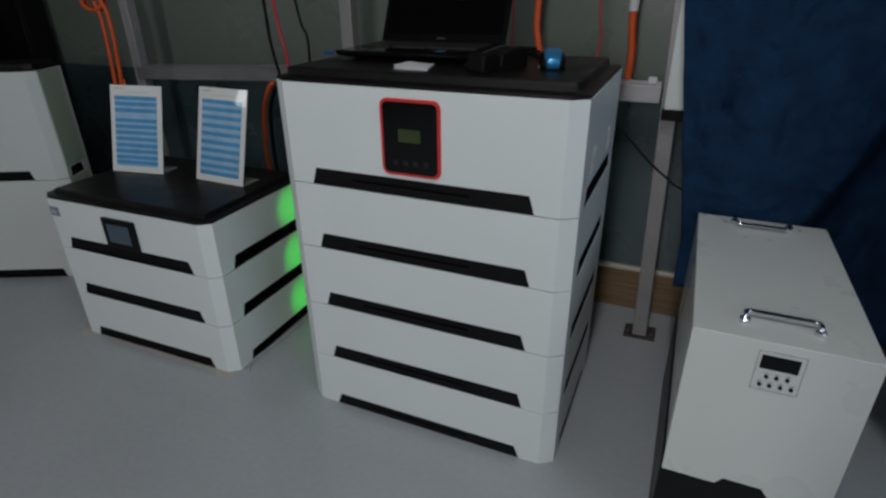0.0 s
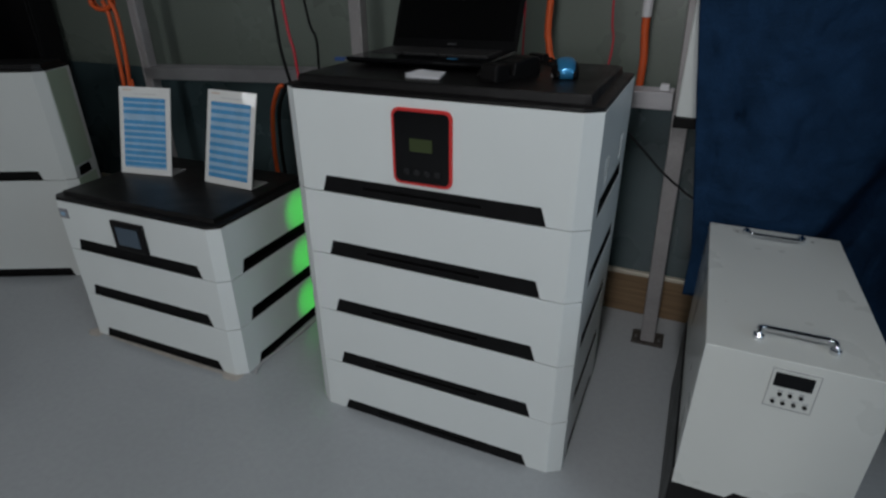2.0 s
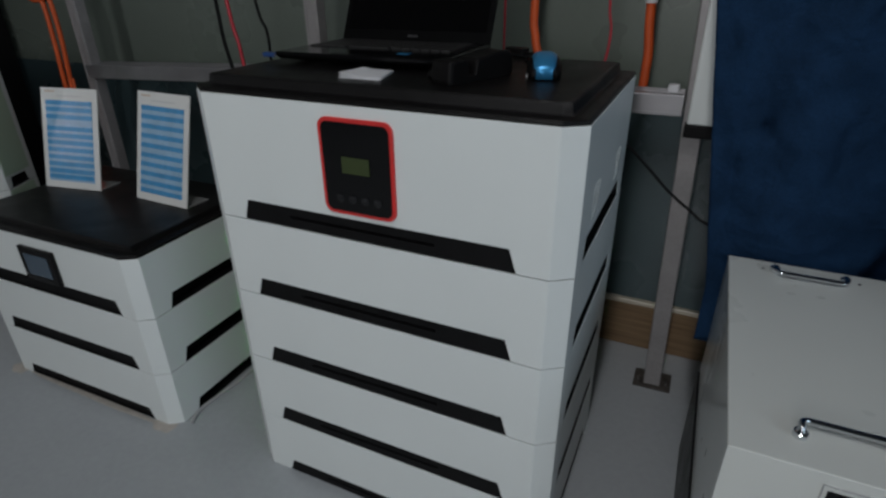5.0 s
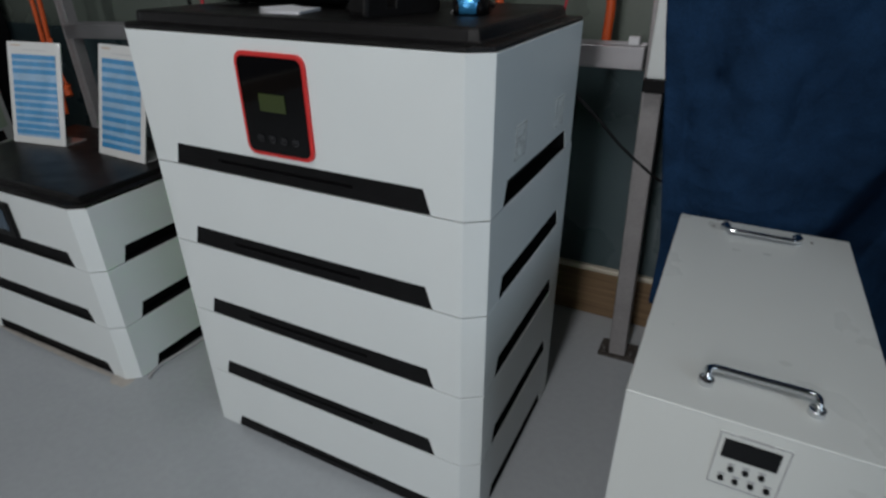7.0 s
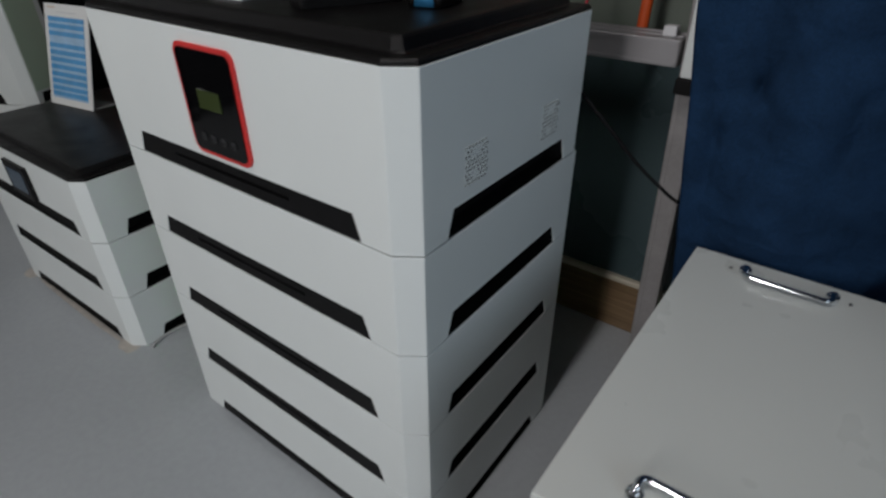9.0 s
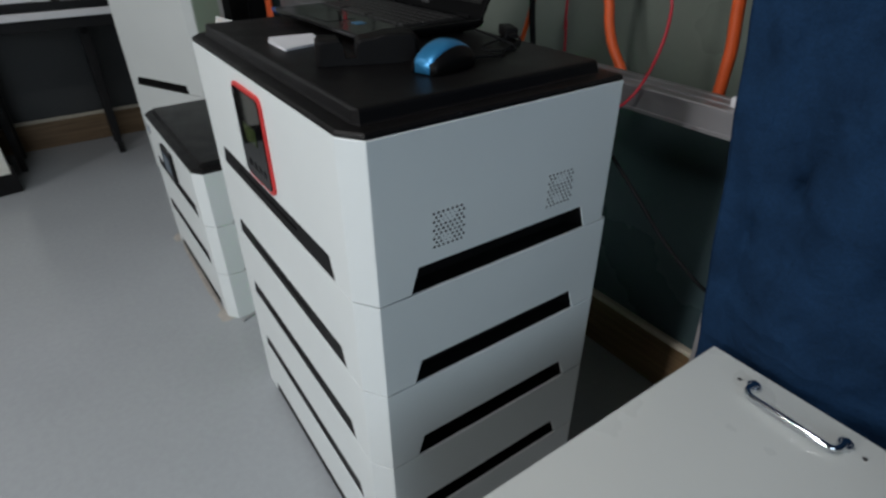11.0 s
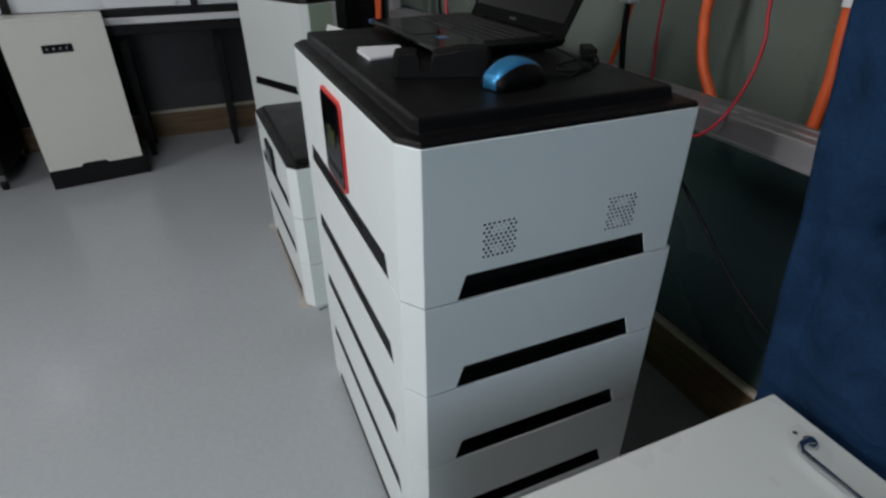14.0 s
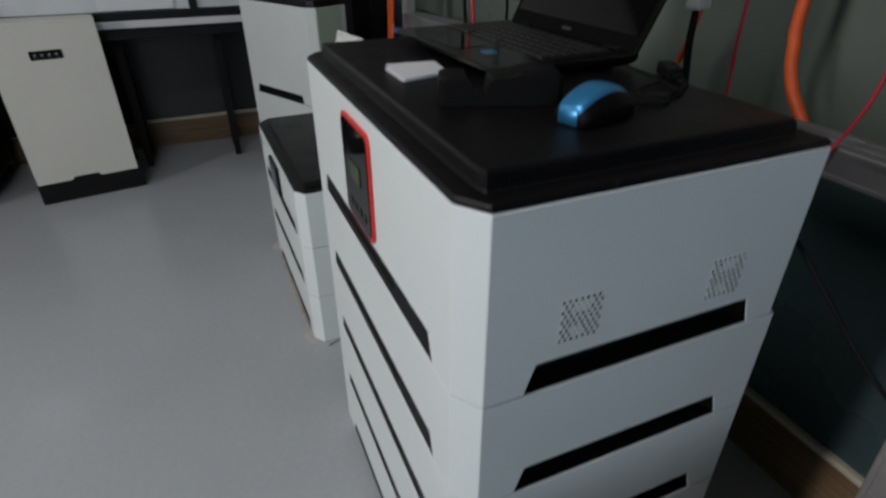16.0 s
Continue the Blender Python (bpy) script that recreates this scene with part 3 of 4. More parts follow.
def drape_at(u, z):
    """The place of the cloth at a share u of its width and a height z: flat near its edge, then a slanting fold that
    falls back. The unseen far part is brought forward to shade the rest from the side lamp.
    """
    x = 0.147 + 1.353 * u - 0.155 * (max(0.45, min(z, 1.25)) - 0.81) * (1 - u) ** 5
    fold = 0.011 * math.sin(x * 13 + 0.6 * math.sin(z * 1.7)) + 0.006 * math.sin(x * 31 + z * 1.3)
    crease = 0.012 * noise.noise(Vector((x * 6, z * 4, 1.3))) + 0.011 * noise.noise(Vector((x * 13, z * 11, 4.1))) + 0.005 * noise.noise(Vector((x * 30, z * 24, 2.2))) - 0.006 * max(0.0, 1 - 9 * abs(noise.noise(Vector((x * 7 + z * 4, z * 6, 8.8)))))
    fork = 0.0
    for ax, az, bx, bz, deep in ((0.246, 0.787, 0.262, 0.86, 0.016), (0.246, 0.787, 0.225, 0.91, 0.012), (0.246, 0.787, 0.30, 0.74, 0.009), (0.205, 0.72, 0.215, 0.56, 0.010), (0.205, 0.87, 0.195, 0.98, 0.008), (0.378, 0.80, 0.376, 0.62, 0.006), (0.335, 1.16, 0.325, 0.98, 0.016), (0.375, 1.18, 0.37, 1.03, 0.010)):
        dx, dz = bx - ax, bz - az
        k = min(1.0, max(0.0, ((x - ax) * dx + (z - az) * dz) / (dx * dx + dz * dz)))
        gap = math.hypot(x - ax - k * dx, z - az - k * dz)
        fork += deep * (1 - 0.8 * k) * math.exp(-(gap / 0.010) ** 2)
    line = 0.500 + 0.45 * (z - 0.60)
    back = 0.30 * max(0.0, min(x, 0.75) - 0.28) ** 1.4 + 0.11 * ease((x - line) / 0.10) - 0.62 * ease((x - line - 0.16) / 0.24)
    return x, 0.507 + 0.08 * (min(z, 1.25) - 0.80) * (1 - u) ** 3 + back + fork + fold * min(1, u * 6) + crease * min(1.0, 0.35 + u * 12)


def drape():
    bm = bmesh.new()
    nx, nz, z0, z1 = 230, 190, 0.315, 2.3
    grid = []
    for j in range(nz + 1):
        z = z0 + (z1 - z0) * j / nz
        row = []
        for i in range(nx + 1):
            x, y = drape_at(i / nx, z)
            row.append(bm.verts.new((x, y, z)))
        grid.append(row)
    for a, b in zip(grid, grid[1:]):
        for i in range(nx):
            bm.faces.new((a[i], a[i + 1], b[i + 1], b[i]))
    return bm


curtain = thing("curtain", "heavy blue canvas curtain hanging in folds", "curtain")
cloth = part("cloth", drape(), CLOTH, curtain, "", True)
thick = cloth.modifiers.new("thick", "SOLIDIFY")
thick.thickness = 0.003
seam = bmesh.new()
for j in range(110):
    z = 0.33 + j * 0.0175
    x, y = drape_at(0.052 / 1.353, z)
    xb, yb = drape_at(0.052 / 1.353, z + 0.0155)
    loft([[(x - 0.0008, y - 0.0028, z), (x + 0.0008, y - 0.0028, z), (x + 0.0008, y - 0.001, z), (x - 0.0008, y - 0.001, z)],
          [(xb - 0.0008, yb - 0.0028, z + 0.0155), (xb + 0.0008, yb - 0.0028, z + 0.0155), (xb + 0.0008, yb - 0.001, z + 0.0155), (xb - 0.0008, yb - 0.001, z + 0.0155)]], seam)
part("hem_stitching", seam, THREAD, curtain, "dark hem stitching")


# ---- things on the tall stack ----
LIDTOP = 0.912


def local(ob, m):
    ob.matrix_local = m
    return ob


laptop = thing("laptop", "open black laptop with a dark screen, on the stack", "laptop", (-0.630, 0.397, LIDTOP), 1.5)
LW, LD = 0.346, 0.240
base = part("base", loft([[(x, y, z) for x, y in ((i, -LD + i + f), (LW - i, -LD + i + f), (LW - i, -i), (i, -i))]
                          for z, i, f in ((0.004, 0.012, 0.02), (0.010, 0.003, 0.004), (0.016, 0.0, 0.0), (0.0205, 0.0, 0.0), (0.0225, 0.002, 0.0))]), PALM, laptop, "black laptop base")
for fx in (0.03, LW - 0.03):
    for fy in (-0.03, -LD + 0.05):
        part("rubber_foot", disc(fx, fy, 0, 0.008, 0.006, "z", 12), DARK, base)
part("touchpad", box(0.115, 0.205, -LD + 0.012, -LD + 0.066, 0.0224, 0.0232, 0.0003), GLOSS, base)
part("palm_sticker", box(0.236, 0.259, -LD + 0.040, -LD + 0.058, 0.0224, 0.0230), BLUE, base, "small blue sticker")
part("key_bed", box(0.012, LW - 0.012, -0.148, -0.028, 0.0224, 0.0230), DARK, base)
KEY = {}
for r in range(6):
    for c in range(15):
        if r == 0 and 4 <= c <= 8 and c > 4:
            continue
        wide = 5 if (r == 0 and c == 4) else 1
        if wide not in KEY:
            hold = loft([[(u * wide + (wide - 1) * 0.0102, v, z) for u, v in ((-h / 1, -h), (h, -h), (h, h), (-h, h))] for z, h in ((0, 0.0088), (0.0018, 0.0084), (0.0024, 0.0074))])
            key = part("key", hold, KEYCAP, base)
            KEY[wide] = key.data
        else:
            key = new("key", KEY[wide])
            key.parent = base
        key.location = (0.024 + c * 0.0203, -0.138 + r * 0.0200, 0.0231)
lid = part("screen_lid", box(0, LW, 0, 0.007, 0, 0.226, 0.003), LIDBLACK, laptop, "black screen lid")
local(lid, Matrix.Translation((0, -0.008, 0.020)) @ pose(0, 0, 0, -27))
part("screen", box(0.012, LW - 0.012, -0.0012, 0.001, 0.026, 0.214), SCREEN, lid, "dark glossy screen")
part("maker_mark", box(0.160, 0.184, -0.0010, 0.0005, 0.011, 0.0155), MARK, lid)
for hx in (0.05, LW - 0.05):
    part("hinge", disc(hx - 0.02, -0.006, 0.019, 0.006, 0.04, "x", 14), DARK, laptop)

dock = thing("dock", "black plastic docking block with a deep notch, on the cover", "dock", (-0.222, 0.067, LIDTOP), -22)
prof = [(0.0, 0.0), (0.142, 0.0), (0.145, 0.006), (0.144, 0.032), (0.138, 0.038), (0.120, 0.040), (0.098, 0.0395), (0.084, 0.036), (0.070, 0.0345), (0.062, 0.0335), (0.058, 0.030),
        (0.055, 0.010), (0.037, 0.010), (0.035, 0.030), (0.031, 0.0345), (0.006, 0.0345), (0.001, 0.031), (-0.001, 0.006)]
part("block", loft([[(x, 0.072 + (y - 0.072) * (1 - i), 0.001 + z * (1 - i)) for y, z in prof] for x, i in ((0.0, 0.09), (-0.0015, 0.03), (-0.004, 0.0), (-0.040, 0.0), (-0.0425, 0.03), (-0.044, 0.09))]), SMOKE, dock)
part("foot_pad", box(-0.040, -0.004, 0.006, 0.138, 0, 0.002), DARK, dock)
part("knob", disc(-0.056, 0.012, 0.010, 0.008, 0.014, "x", 14), SMOKE, dock)

pad = thing("note_pad", "small white folded paper lying before the laptop", "paper", (-0.384, 0.108, LIDTOP), 0)


def leaf_sheet(front, back, d, thick, curl):
    """A folded sheet, narrower at the back, whose left edge curls up. front, back: its ends along x."""
    rings = []
    for k in range(9):
        u = k / 8
        lift = curl * max(0.0, 0.55 - u) ** 2
        x, xb = front[0] + (front[1] - front[0]) * u, back[0] + (back[1] - back[0]) * u
        rings.append([(x, -d / 2, lift), (xb, d / 2, lift * 0.6), (xb, d / 2, lift * 0.6 + thick), (x, -d / 2, lift + thick)])
    return loft(rings)


for k, (d, turn, curl) in enumerate(((0.084, 0, 0.0), (0.083, 2, 0.006), (0.082, -1.5, 0.014))):
    sheet = part("sheet", leaf_sheet((-0.040, 0.038), (-0.040, 0.020), d * 0.92, 0.0012, curl), PAPER, pad)
    local(sheet, pose(0, 0, 0.0002 + k * 0.0015, 0, 0, turn))


def mouse_rings(w0, w1):
    """Slices of a mouse along its length, between two shares of its width."""
    rings = []
    n = 18
    for k in range(n + 1):
        u = k / n
        y = 0.094 * u
        up = 0.003 + 0.034 * math.sin(math.pi * min(1.0, 0.07 + u * 0.88)) ** 0.6
        half = 0.028 * (0.80 + 0.2 * math.sin(math.pi * u)) * (1 - max(0, u - 0.88) * 2.2) * (1 - max(0, 0.06 - u) * 3)
        ring = []
        for m in range(9):
            a = w0 + (w1 - w0) * m / 8
            ring.append((half * a, y, 0.002 + up * (1 - 0.55 * abs(a) ** 3.2)))
        ring += [(half * w1, y, 0.002), (half * w0, y, 0.002)]
        rings.append(ring)
    return rings


mouse = thing("mouse", "computer mouse with a shiny blue back and black sides", "mouse", (-0.106, 0.165, LIDTOP), 16)
part("blue_shell", loft(mouse_rings(-0.70, 0.70)), BLUE, mouse, "shiny blue shell", True)
part("side_grip", loft(mouse_rings(0.71, 1.0)), SMOKE, mouse, "black side", True)
part("side_grip", loft(mouse_rings(-1.0, -0.71)), SMOKE, mouse, "black side", True)
wire = thing("mouse_cable", "thin black mouse cable looping over the cover", "cable")
part("wire", tube([(-0.131, 0.252, LIDTOP + 0.006), (-0.130, 0.285, LIDTOP + 0.003), (-0.125, 0.315, LIDTOP + 0.003), (-0.150, 0.345, LIDTOP + 0.003), (-0.175, 0.395, LIDTOP + 0.003), (-0.205, 0.415, LIDTOP + 0.006)], 0.0021, 8), BLACKWIRE, wire, "", True)
part("wire", tube([(-0.205, 0.415, LIDTOP + 0.006), (-0.19, 0.34, LIDTOP + 0.004), (-0.165, 0.315, LIDTOP + 0.003), (-0.145, 0.33, LIDTOP + 0.003), (-0.16, 0.37, LIDTOP + 0.003), (-0.262, 0.37, LIDTOP + 0.012)], 0.0019, 8), BLACKWIRE, wire, "", True)
stick = thing("usb_stick", "small dark blue stick plugged into the laptop's side", "usb stick", (-0.6285, 0.172, LIDTOP + 0.011), 1.5)
part("plug_end", box(-0.006, 0.0, -0.006, 0.006, 0.0005, 0.0055), STEEL, stick)
part("housing", box(-0.034, -0.006, -0.008, 0.008, -0.001, 0.007, 0.0015), NAVY, stick)
plug = thing("usb_hub", "small black plug adapter lying by the laptop", "adapter", (-0.232, 0.418, LIDTOP), -25)
part("housing", box(-0.024, 0.024, -0.011, 0.011, 0, 0.017, 0.003), SMOKE, plug)
part("plug_end", box(0.024, 0.040, -0.006, 0.006, 0.005, 0.011, 0.001), SMOKE, plug)
bit = thing("receiver", "tiny grey plug lying on the cover", "plug", (-0.138, 0.187, LIDTOP), 20)
part("cap", box(-0.004, 0.004, -0.004, 0.004, 0, 0.006, 0.0015), GREYWIRE, bit)


# ---- table sheets on the short stack ----
def sign(at, turn, bars, group, h):
    """A white sheet on an upright stand; bars: the heights of its printed rows, as shares from the top."""
    ob = thing("sign_stand", "upright white sheet with blue printed rows on a stand", "sign", at, turn, group)
    w = 0.196
    board = part("board", box(-w / 2, w / 2, 0, 0.004, 0, h, 0.0008), CARD, ob)
    local(board, pose(0, 0, 0.001, -16.5))
    part("foot", box(-w / 2 + 0.002, w / 2 - 0.002, 0.002, 0.075, 0, 0.003, 0.0006), CLEAR, ob, "clear acrylic foot")
    part("print_field", box(-w * 0.41, w * 0.41, -0.0008, 0.0005, h * 0.07, h * 0.875), PALEINK, board, "pale blue rows of print")
    for u in bars:
        part("ink_bar", box(-w * 0.41, w * 0.41, -0.0016, 0.0005, h * (1 - u) - 0.0061, h * (1 - u) + 0.0061), INK, board)
    part("title_line", box(-w * 0.2, w * 0.24, -0.0008, 0.0005, h * 0.917, h * 0.926), PALEMARK, board)
    part("corner_mark", box(-w * 0.42, -w * 0.24, -0.0008, 0.0005, h * 0.957, h * 0.970), TANINK, board)
    return ob


SIGNS = "sheets on the low stack"
LOW = 3 * STEP + 0.020
sign((-1.486, 0.214, LOW), 9.5, [0.145, 0.212, 0.285, 0.400, 0.470, 0.540, 0.612, 0.686, 0.755, 0.825, 0.885], SIGNS, 0.281)
sign((-1.155, 0.235, LOW), -2.0, [0.145, 0.225, 0.310, 0.398, 0.485, 0.575, 0.660, 0.745, 0.830, 0.905], SIGNS, 0.289)


# ---- cables and hoses on the wall frame ----
def cable(name, points, radius, mat, label, category="cable", group="", sides=10):
    ob = thing(name, label, category, (0, 0, 0), 0, group)
    part("sleeve", tube(points, radius, sides), mat, ob, "", True)
    return ob


HOSES = "orange hoses"
cable("hose", [(-0.282, 0.732, 2.077), (-0.282, 0.732, 1.286), (-0.292, 0.731, 0.985), (-0.286, 0.731, 0.920), (-0.279, 0.731, 0.886), (-0.262, 0.730, 0.850), (-0.228, 0.724, 0.813), (-0.212, 0.716, 0.796)], 0.0102, ORANGE, "thick orange cable sleeve hanging behind the rail", "hose", HOSES, 16)
second = cable("hose", [(-0.021, 0.732, 1.048), (-0.021, 0.732, 0.995), (-0.018, 0.732, 0.945), (-0.012, 0.731, 0.891), (-0.012, 0.729, 0.845), (-0.013, 0.727, 0.796)], 0.0107, ORANGE, "thick orange cable sleeve with a pale collar", "hose", HOSES, 16)
part("collar", disc(-0.021, 0.732, 0.998, 0.0135, 0.05, "z", 20), PAPER, second, "white collar")
part("collar_band", disc(-0.021, 0.732, 1.048, 0.0139, 0.02, "z", 20), RED, second, "red band")
part("upper_sleeve", tube([(-0.021, 0.732, 1.048), (-0.020, 0.732, 1.385), (-0.020, 0.732, 2.077)], 0.0102, 16), ORANGE, second, "", True)
WIRES = "thin wires on the wall"
cable("wire", [(-0.111, 0.656, 2.077), (-0.104, 0.656, 1.187), (-0.100, 0.656, 1.004), (-0.091, 0.656, 0.946), (-0.094, 0.652, 0.890), (-0.106, 0.640, 0.834), (-0.120, 0.622, 0.796), (-0.148, 0.612, 0.772), (-0.205, 0.580, 0.768), (-0.267, 0.500, 0.775)], 0.0029, REDWIRE, "thin red wire curving behind the stack", "wire", WIRES)
cable("wire", [(-0.348, 0.671, 2.077), (-0.348, 0.672, 0.989), (-0.348, 0.676, 0.890), (-0.347, 0.680, 0.801)], 0.0028, REDWIRE, "thin dark red wire hanging behind the laptop", "wire", WIRES)
pair = cable("cable", [(-0.467, 0.688, 0.964), (-0.467, 0.688, 0.900), (-0.457, 0.688, 0.831), (-0.454, 0.688, 0.801)], 0.0068, BLACKWIRE, "black cable hanging from a grey plug", "cable")
part("grey_plug", box(-0.483, -0.447, 0.673, 0.703, 0.957, 1.02, 0.005), GREYWIRE, pair, "grey plug")
cable("cable", [(-0.463, 0.694, 0.959), (-0.482, 0.698, 0.895), (-0.507, 0.700, 0.831), (-0.515, 0.700, 0.801)], 0.0058, ORANGE, "orange cable hanging beside a black one", "cable")
cable("cable", [(-1.149, 0.520, 1.554), (-1.119, 0.520, 1.003), (-1.114, 0.520, 0.905), (-1.093, 0.520, 0.800), (-1.068, 0.505, 0.778), (-1.022, 0.480, 0.779), (-0.940, 0.452, 0.770)], 0.0050, BLACKWIRE, "black cable running down to the tall stack", "cable")
cable("cable", [(-1.128, 0.520, 1.554), (-1.080, 0.520, 1.003), (-1.061, 0.520, 0.891), (-1.052, 0.520, 0.800), (-1.022, 0.505, 0.735), (-0.950, 0.470, 0.680)], 0.0050, REDWIRE, "red cable running down to the tall stack", "cable")
cable("cable", [(-1.118, 0.605, 1.463), (-1.059, 0.605, 1.003), (-1.032, 0.605, 0.919), (-1.032, 0.605, 0.825), (-1.044, 0.605, 0.620)], 0.0042, BLACKWIRE, "thin black cable before the wall", "cable")
coil = thing("cable_coil", "coil of orange and black cable with hanging ends", "cable", (-2.000, 0.588, 1.019))
for k in range(3):
    ring = [(0.055 * math.cos(a), 0.006 * k, 0.030 * math.sin(a)) for a in (2 * math.pi * i / 14 for i in range(15))]
    part("loop", tube(ring, 0.0085, 10, 4), (ORANGE, BLACKWIRE, ORANGE)[k], coil, "", True)
for dx in (0.0, 0.042):
    part("hanging_end", tube([(0.010 + dx, 0.002, 0.001), (0.027 + dx, 0.002, -0.049), (0.025 + dx, 0.002, -0.159), (0.012 + dx * 0.8, 0.002, -0.319), (0.0 + dx * 0.7, 0.002, -0.43), (-0.012 + dx * 0.6, 0.004, -0.56)], 0.0080, 12), ORANGE, coil, "orange cable end", True)
plug_end = part("plug_body", tube([(0.103, -0.014, -0.440), (0.096, -0.014, -0.460), (0.104, -0.018, -0.480)], 0.013, 12), ORANGE, coil, "orange plug", True)
part("lead", tube([(0.103, -0.014, -0.440), (0.088, -0.016, -0.381), (0.068, 0.000, -0.284)], 0.005, 8), ORANGE, plug_end, "", True)
part("hanger", tube([(0.045, 0.006, 0.020), (0.075, 0.02, 0.075), (0.110, 0.040, 0.135)], 0.003, 8), BLACKWIRE, coil, "black tie to the post", True)
cable("cable", [(-1.138, 0.538, 0.773), (-1.160, 0.538, 0.757), (-1.195, 0.538, 0.682), (-1.211, 0.538, 0.562), (-1.208, 0.533, 0.457), (-1.188, 0.528, 0.356), (-1.17, 0.535, 0.16), (-1.15, 0.54, 0.008)], 0.0075, ORANGE, "orange cable running behind the low stack", "cable")
cable("cable", [(-1.119, 0.543, 0.776), (-1.138, 0.544, 0.757), (-1.173, 0.544, 0.682), (-1.185, 0.544, 0.562), (-1.178, 0.538, 0.457), (-1.158, 0.528, 0.356), (-1.14, 0.535, 0.16), (-1.12, 0.54, 0.007)], 0.0065, BLACKWIRE, "black cable running behind the low stack", "cable")
cable("cable", [(-0.099, 0.478, 0.803), (-0.020, 0.468, 0.757), (0.040, 0.473, 0.703), (0.092, 0.482, 0.650), (0.140, 0.492, 0.610), (0.178, 0.512, 0.578), (0.25, 0.56, 0.54)], 0.0030, BLACKWIRE, "thin black cable sagging across to the curtain", "cable")
cable("cable", [(-0.948, 0.012, 0.004), (-0.958, 0.03, 0.004), (-0.968, 0.07, 0.004), (-0.962, 0.13, 0.004), (-0.955, 0.22, 0.004), (-0.962, 0.36, 0.004), (-0.99, 0.55, 0.004)], 0.0042, GREYWIRE, "pale grey cable lying along the low stack", "cable")


# beige sealant smeared round the feet of the low stack
def smear(cx, cy, rx, ry, seed):
    bm = bmesh.new()
    n = 28
    ring, top = [], []
    for k in range(n):
        a = 2 * math.pi * k / n
        f = 1 + 0.35 * noise.noise(Vector((math.cos(a) * 1.5, math.sin(a) * 1.5, seed)))
        ring.append((cx + rx * f * math.cos(a), cy + ry * f * math.sin(a), 0.0003))
        top.append((cx + rx * f * 0.75 * math.cos(a), cy + ry * f * 0.75 * math.sin(a), 0.0012))
    return loft([ring, top], bm)


for k, (cx, cy, rx, ry) in enumerate(((-1.010, -0.018, 0.040, 0.026), (-1.610, -0.030, 0.036, 0.022), (-1.31, -0.026, 0.29, 0.010))):
    tagged(part("sealant", smear(cx, cy, rx, ry, 1.7 * k), SEALANT), "beige sealant smeared on the floor under the low stack", "sealant", "sealant smears")


# ---- desk side of the room ----
pillar = thing("power_cabinet", "cream metal cabinet with a small dark label on a black base", "cabinet", (-2.385, -0.929, 0), math.degrees(math.atan2(0.396, -0.065)))
GW, GD, GZ = 0.399, 0.46, 0.757
part("base", box(-0.004, GW + 0.018, 0.003, GD, 0, 0.13, 0.004), BLACK, pillar, "black plinth")
part("front_panel", notched(GW, 0.006, 0.094, GZ - 0.002, 0.132, 0.250, 0.014), CREAM, pillar)
# The sides are black instead of cream: their shade is in the colour.
part("side_panel", box(0, 0.004, 0.0062, GD, 0.131, GZ - 0.002), BLACK, pillar, "side panel coloured black for its shade")
part("side_panel", box(GW - 0.004, GW, 0.0062, GD, 0.131, GZ - 0.002), BLACK, pillar, "side panel coloured black for its shade")
part("top_panel", box(-0.0008, GW + 0.0008, -0.0015, GD, GZ - 0.014, GZ, 0.004, 3), CREAM, pillar)
plate = part("name_plate", box(0.138, 0.254, -0.003, 0.001, 0.611, 0.646, 0.001), GLOSS, pillar, "small dark label")
for k in range(4):
    part("printed_mark", box(0.152 + k * 0.025, 0.161 + k * 0.025, -0.0042, -0.002, 0.626, 0.633), GREYINK, plate)
    part("printed_mark", box(0.148 + k * 0.025, 0.166 + k * 0.025, -0.0042, -0.002, 0.617, 0.6195), MARK, plate)

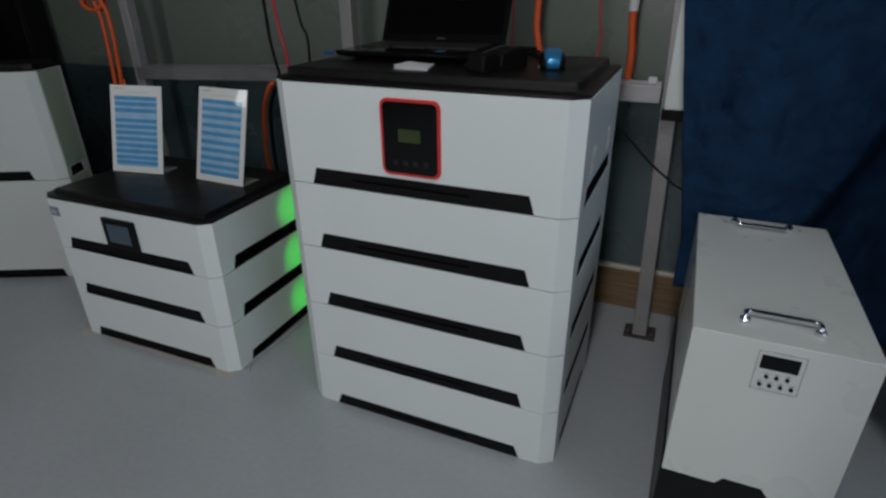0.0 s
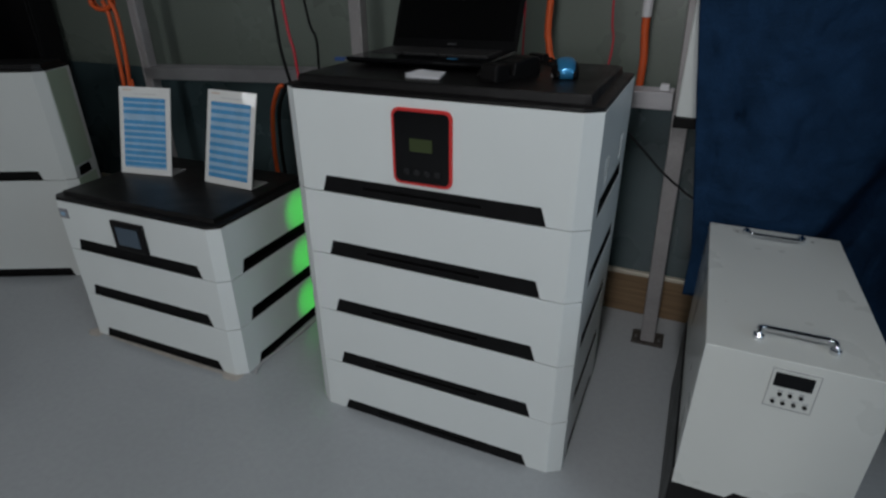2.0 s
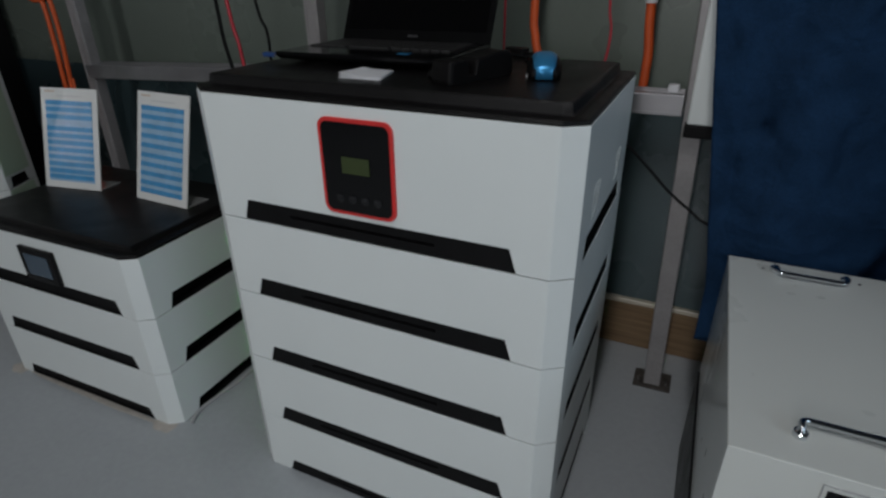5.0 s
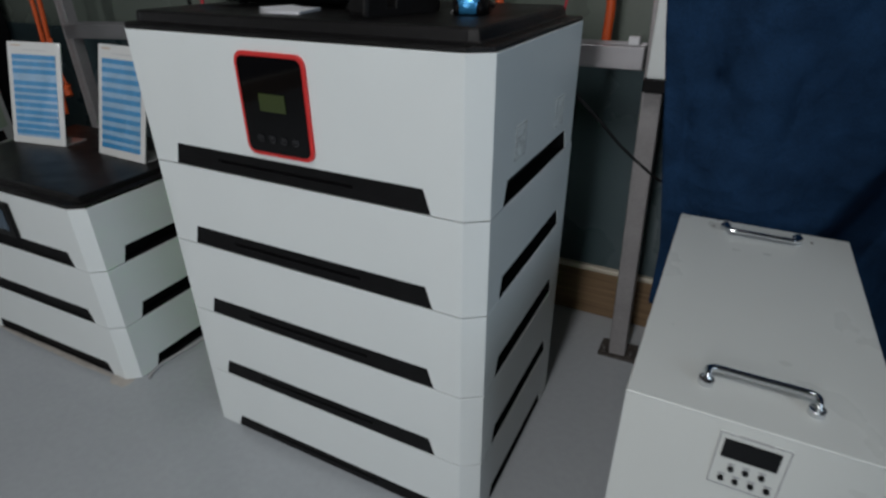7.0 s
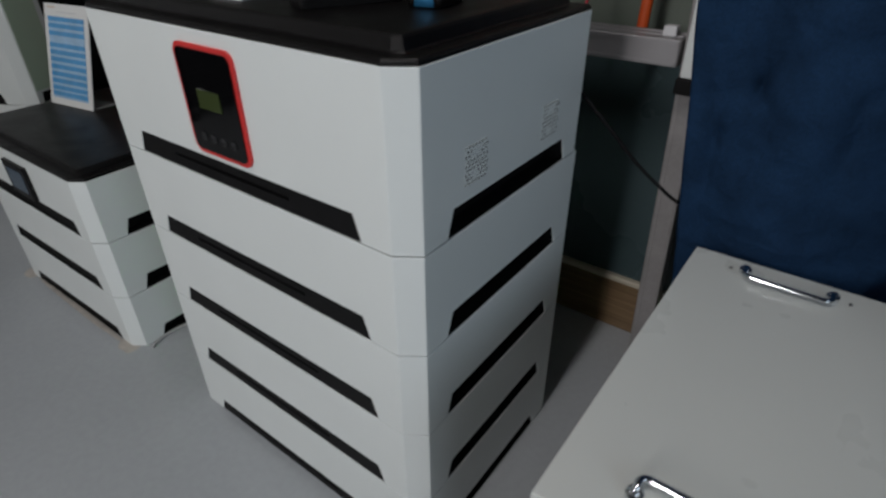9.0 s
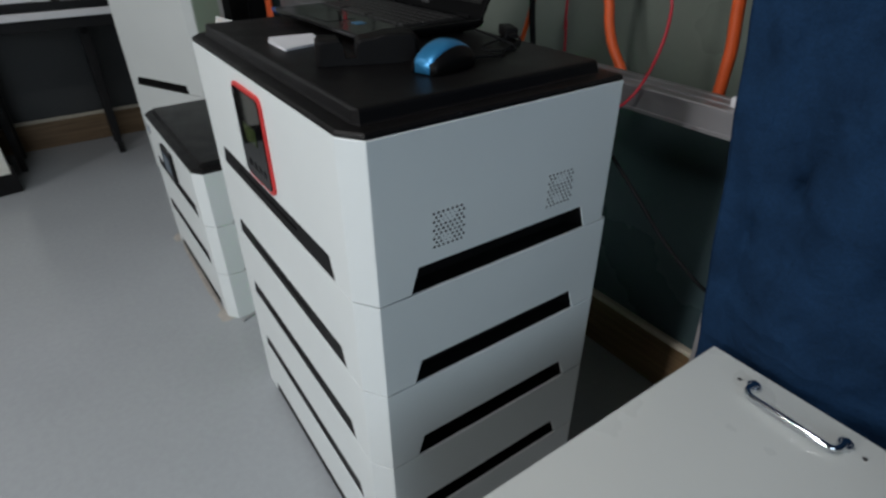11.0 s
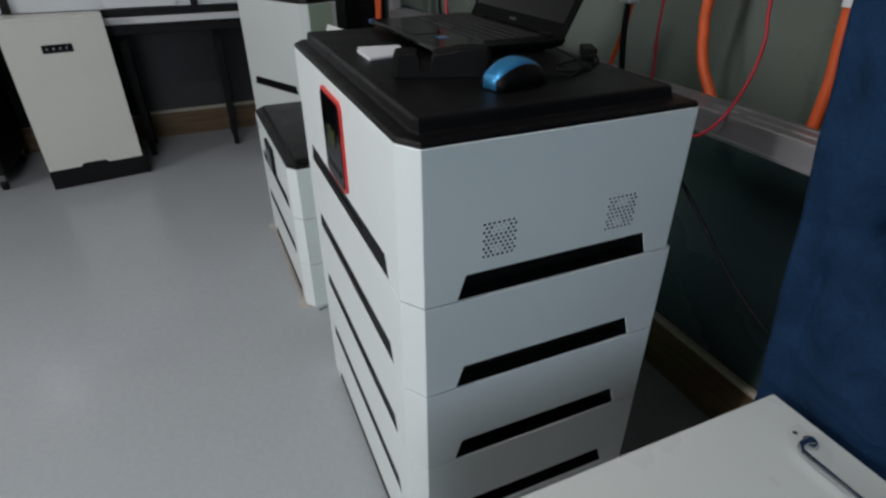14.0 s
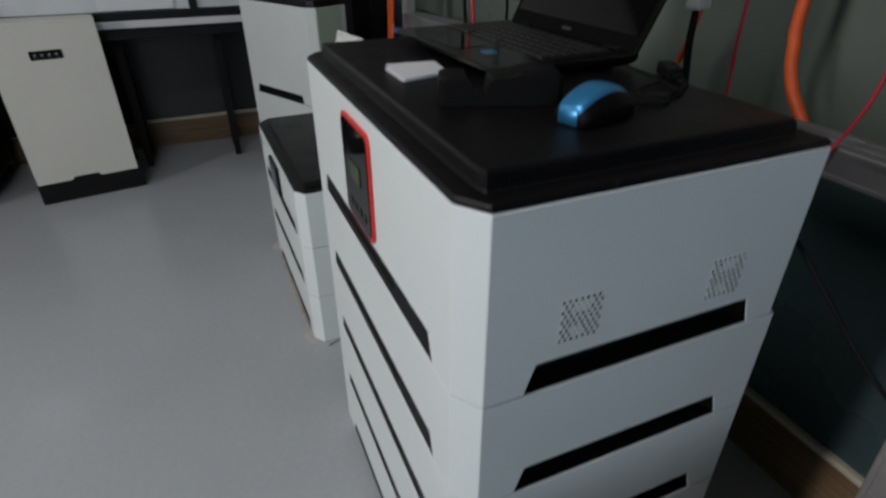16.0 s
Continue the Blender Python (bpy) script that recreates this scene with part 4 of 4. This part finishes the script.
desk = thing("desk", "long desk with a pale grey top on black steel legs", "desk", (-2.53, -0.044, 0))
part("desktop", box(-0.465, 0, -1.9, 0.42, 0.693, 0.723, 0.004), DESKTOP, desk, "pale grey desktop")
part("front_beam", box(-0.06, -0.03, -1.85, 0.38, 0.643, 0.691, 0.003), BLACK, desk)
for ly in (-1.82, -0.46, -0.025, 0.36):
    part("leg", loft([[(x + cx, y + ly, z) for x, y in ((-r, -r), (r, -r), (r, r), (-r, r))] for cx, z, r in ((-0.19, 0.0, 0.014), (-0.17, 0.692, 0.021))]), BLACK, desk)
for ly in (-0.46, -0.025):
    part("leg", box(-0.40, -0.372, ly - 0.014, ly + 0.014, 0, 0.692, 0.002), BLACK, desk)
    brace = loft([[(x, y + ly - 0.012, z) for x, z in ((-0.19, 0.555), (-0.175, 0.57), (-0.075, 0.69), (-0.10, 0.69))] for y in (0.0, 0.024)])
    part("leg_brace", brace, BLACK, desk)
# Dark sheet added for the shade before the wall under the desk.
part("under_desk_shade", box(-0.452, -0.44, -1.8, -0.50, 0.15, 0.69, 0.002), DARK, desk)

case = thing("glass_case", "black-framed glass case standing on the desk", "display case", (-2.565, -0.044, 0.723))
part("bottom_rail", box(-0.02, 0.02, -1.8, 0.38, 0, 0.036, 0.003), BLACK, case)
part("top_rail", box(-0.02, 0.02, -1.8, 0.38, 0.44, 0.47, 0.003), BLACK, case)
for py in (-1.79, -0.86, -0.10, 0.37):
    part("upright", box(-0.018, 0.018, py - 0.016, py + 0.016, 0.0362, 0.4398, 0.003), BLACK, case)
for y0, y1 in ((-1.773, -0.877), (-0.843, -0.117), (-0.083, 0.353)):
    part("pane", box(-0.006, 0.0, y0, y1, 0.0364, 0.4396), PANE, case, "milky glass pane")
part("back_board", box(-0.38, -0.37, -1.8, 0.38, 0.0, 0.47), PLAIN, case)
leaf = thing("printed_sheet", "white printed sheet behind the glass case's pane", "paper", (-2.557, -0.374, 0.763), 90)
part("sheet", box(-0.15, 0.15, -0.001, 0.0, 0, 0.20), PAPER, leaf)

trolley = thing("rolling_cabinet", "black cabinet on small castors beside the cream one", "cabinet", (-2.475, -1.464, 0))
part("body", box(-0.46, 0, -0.34, 0.345, 0.075, 0.685, 0.006), DARK, trolley)
for k in range(3):
    part("drawer", box(0.0005, 0.012, -0.335, 0.34, 0.085 + k * 0.200, 0.275 + k * 0.200, 0.003), BLACK, trolley)
for cx in (-0.42, -0.02):
    for cy in (-0.30, 0.315):
        fork = part("castor", box(cx - 0.014, cx + 0.014, cy - 0.014, cy + 0.014, 0.04, 0.0752, 0.003), STEEL, trolley)
        part("wheel", disc(cx, cy - 0.010, 0.025, 0.025, 0.020, "y", 18), SMOKE, fork)
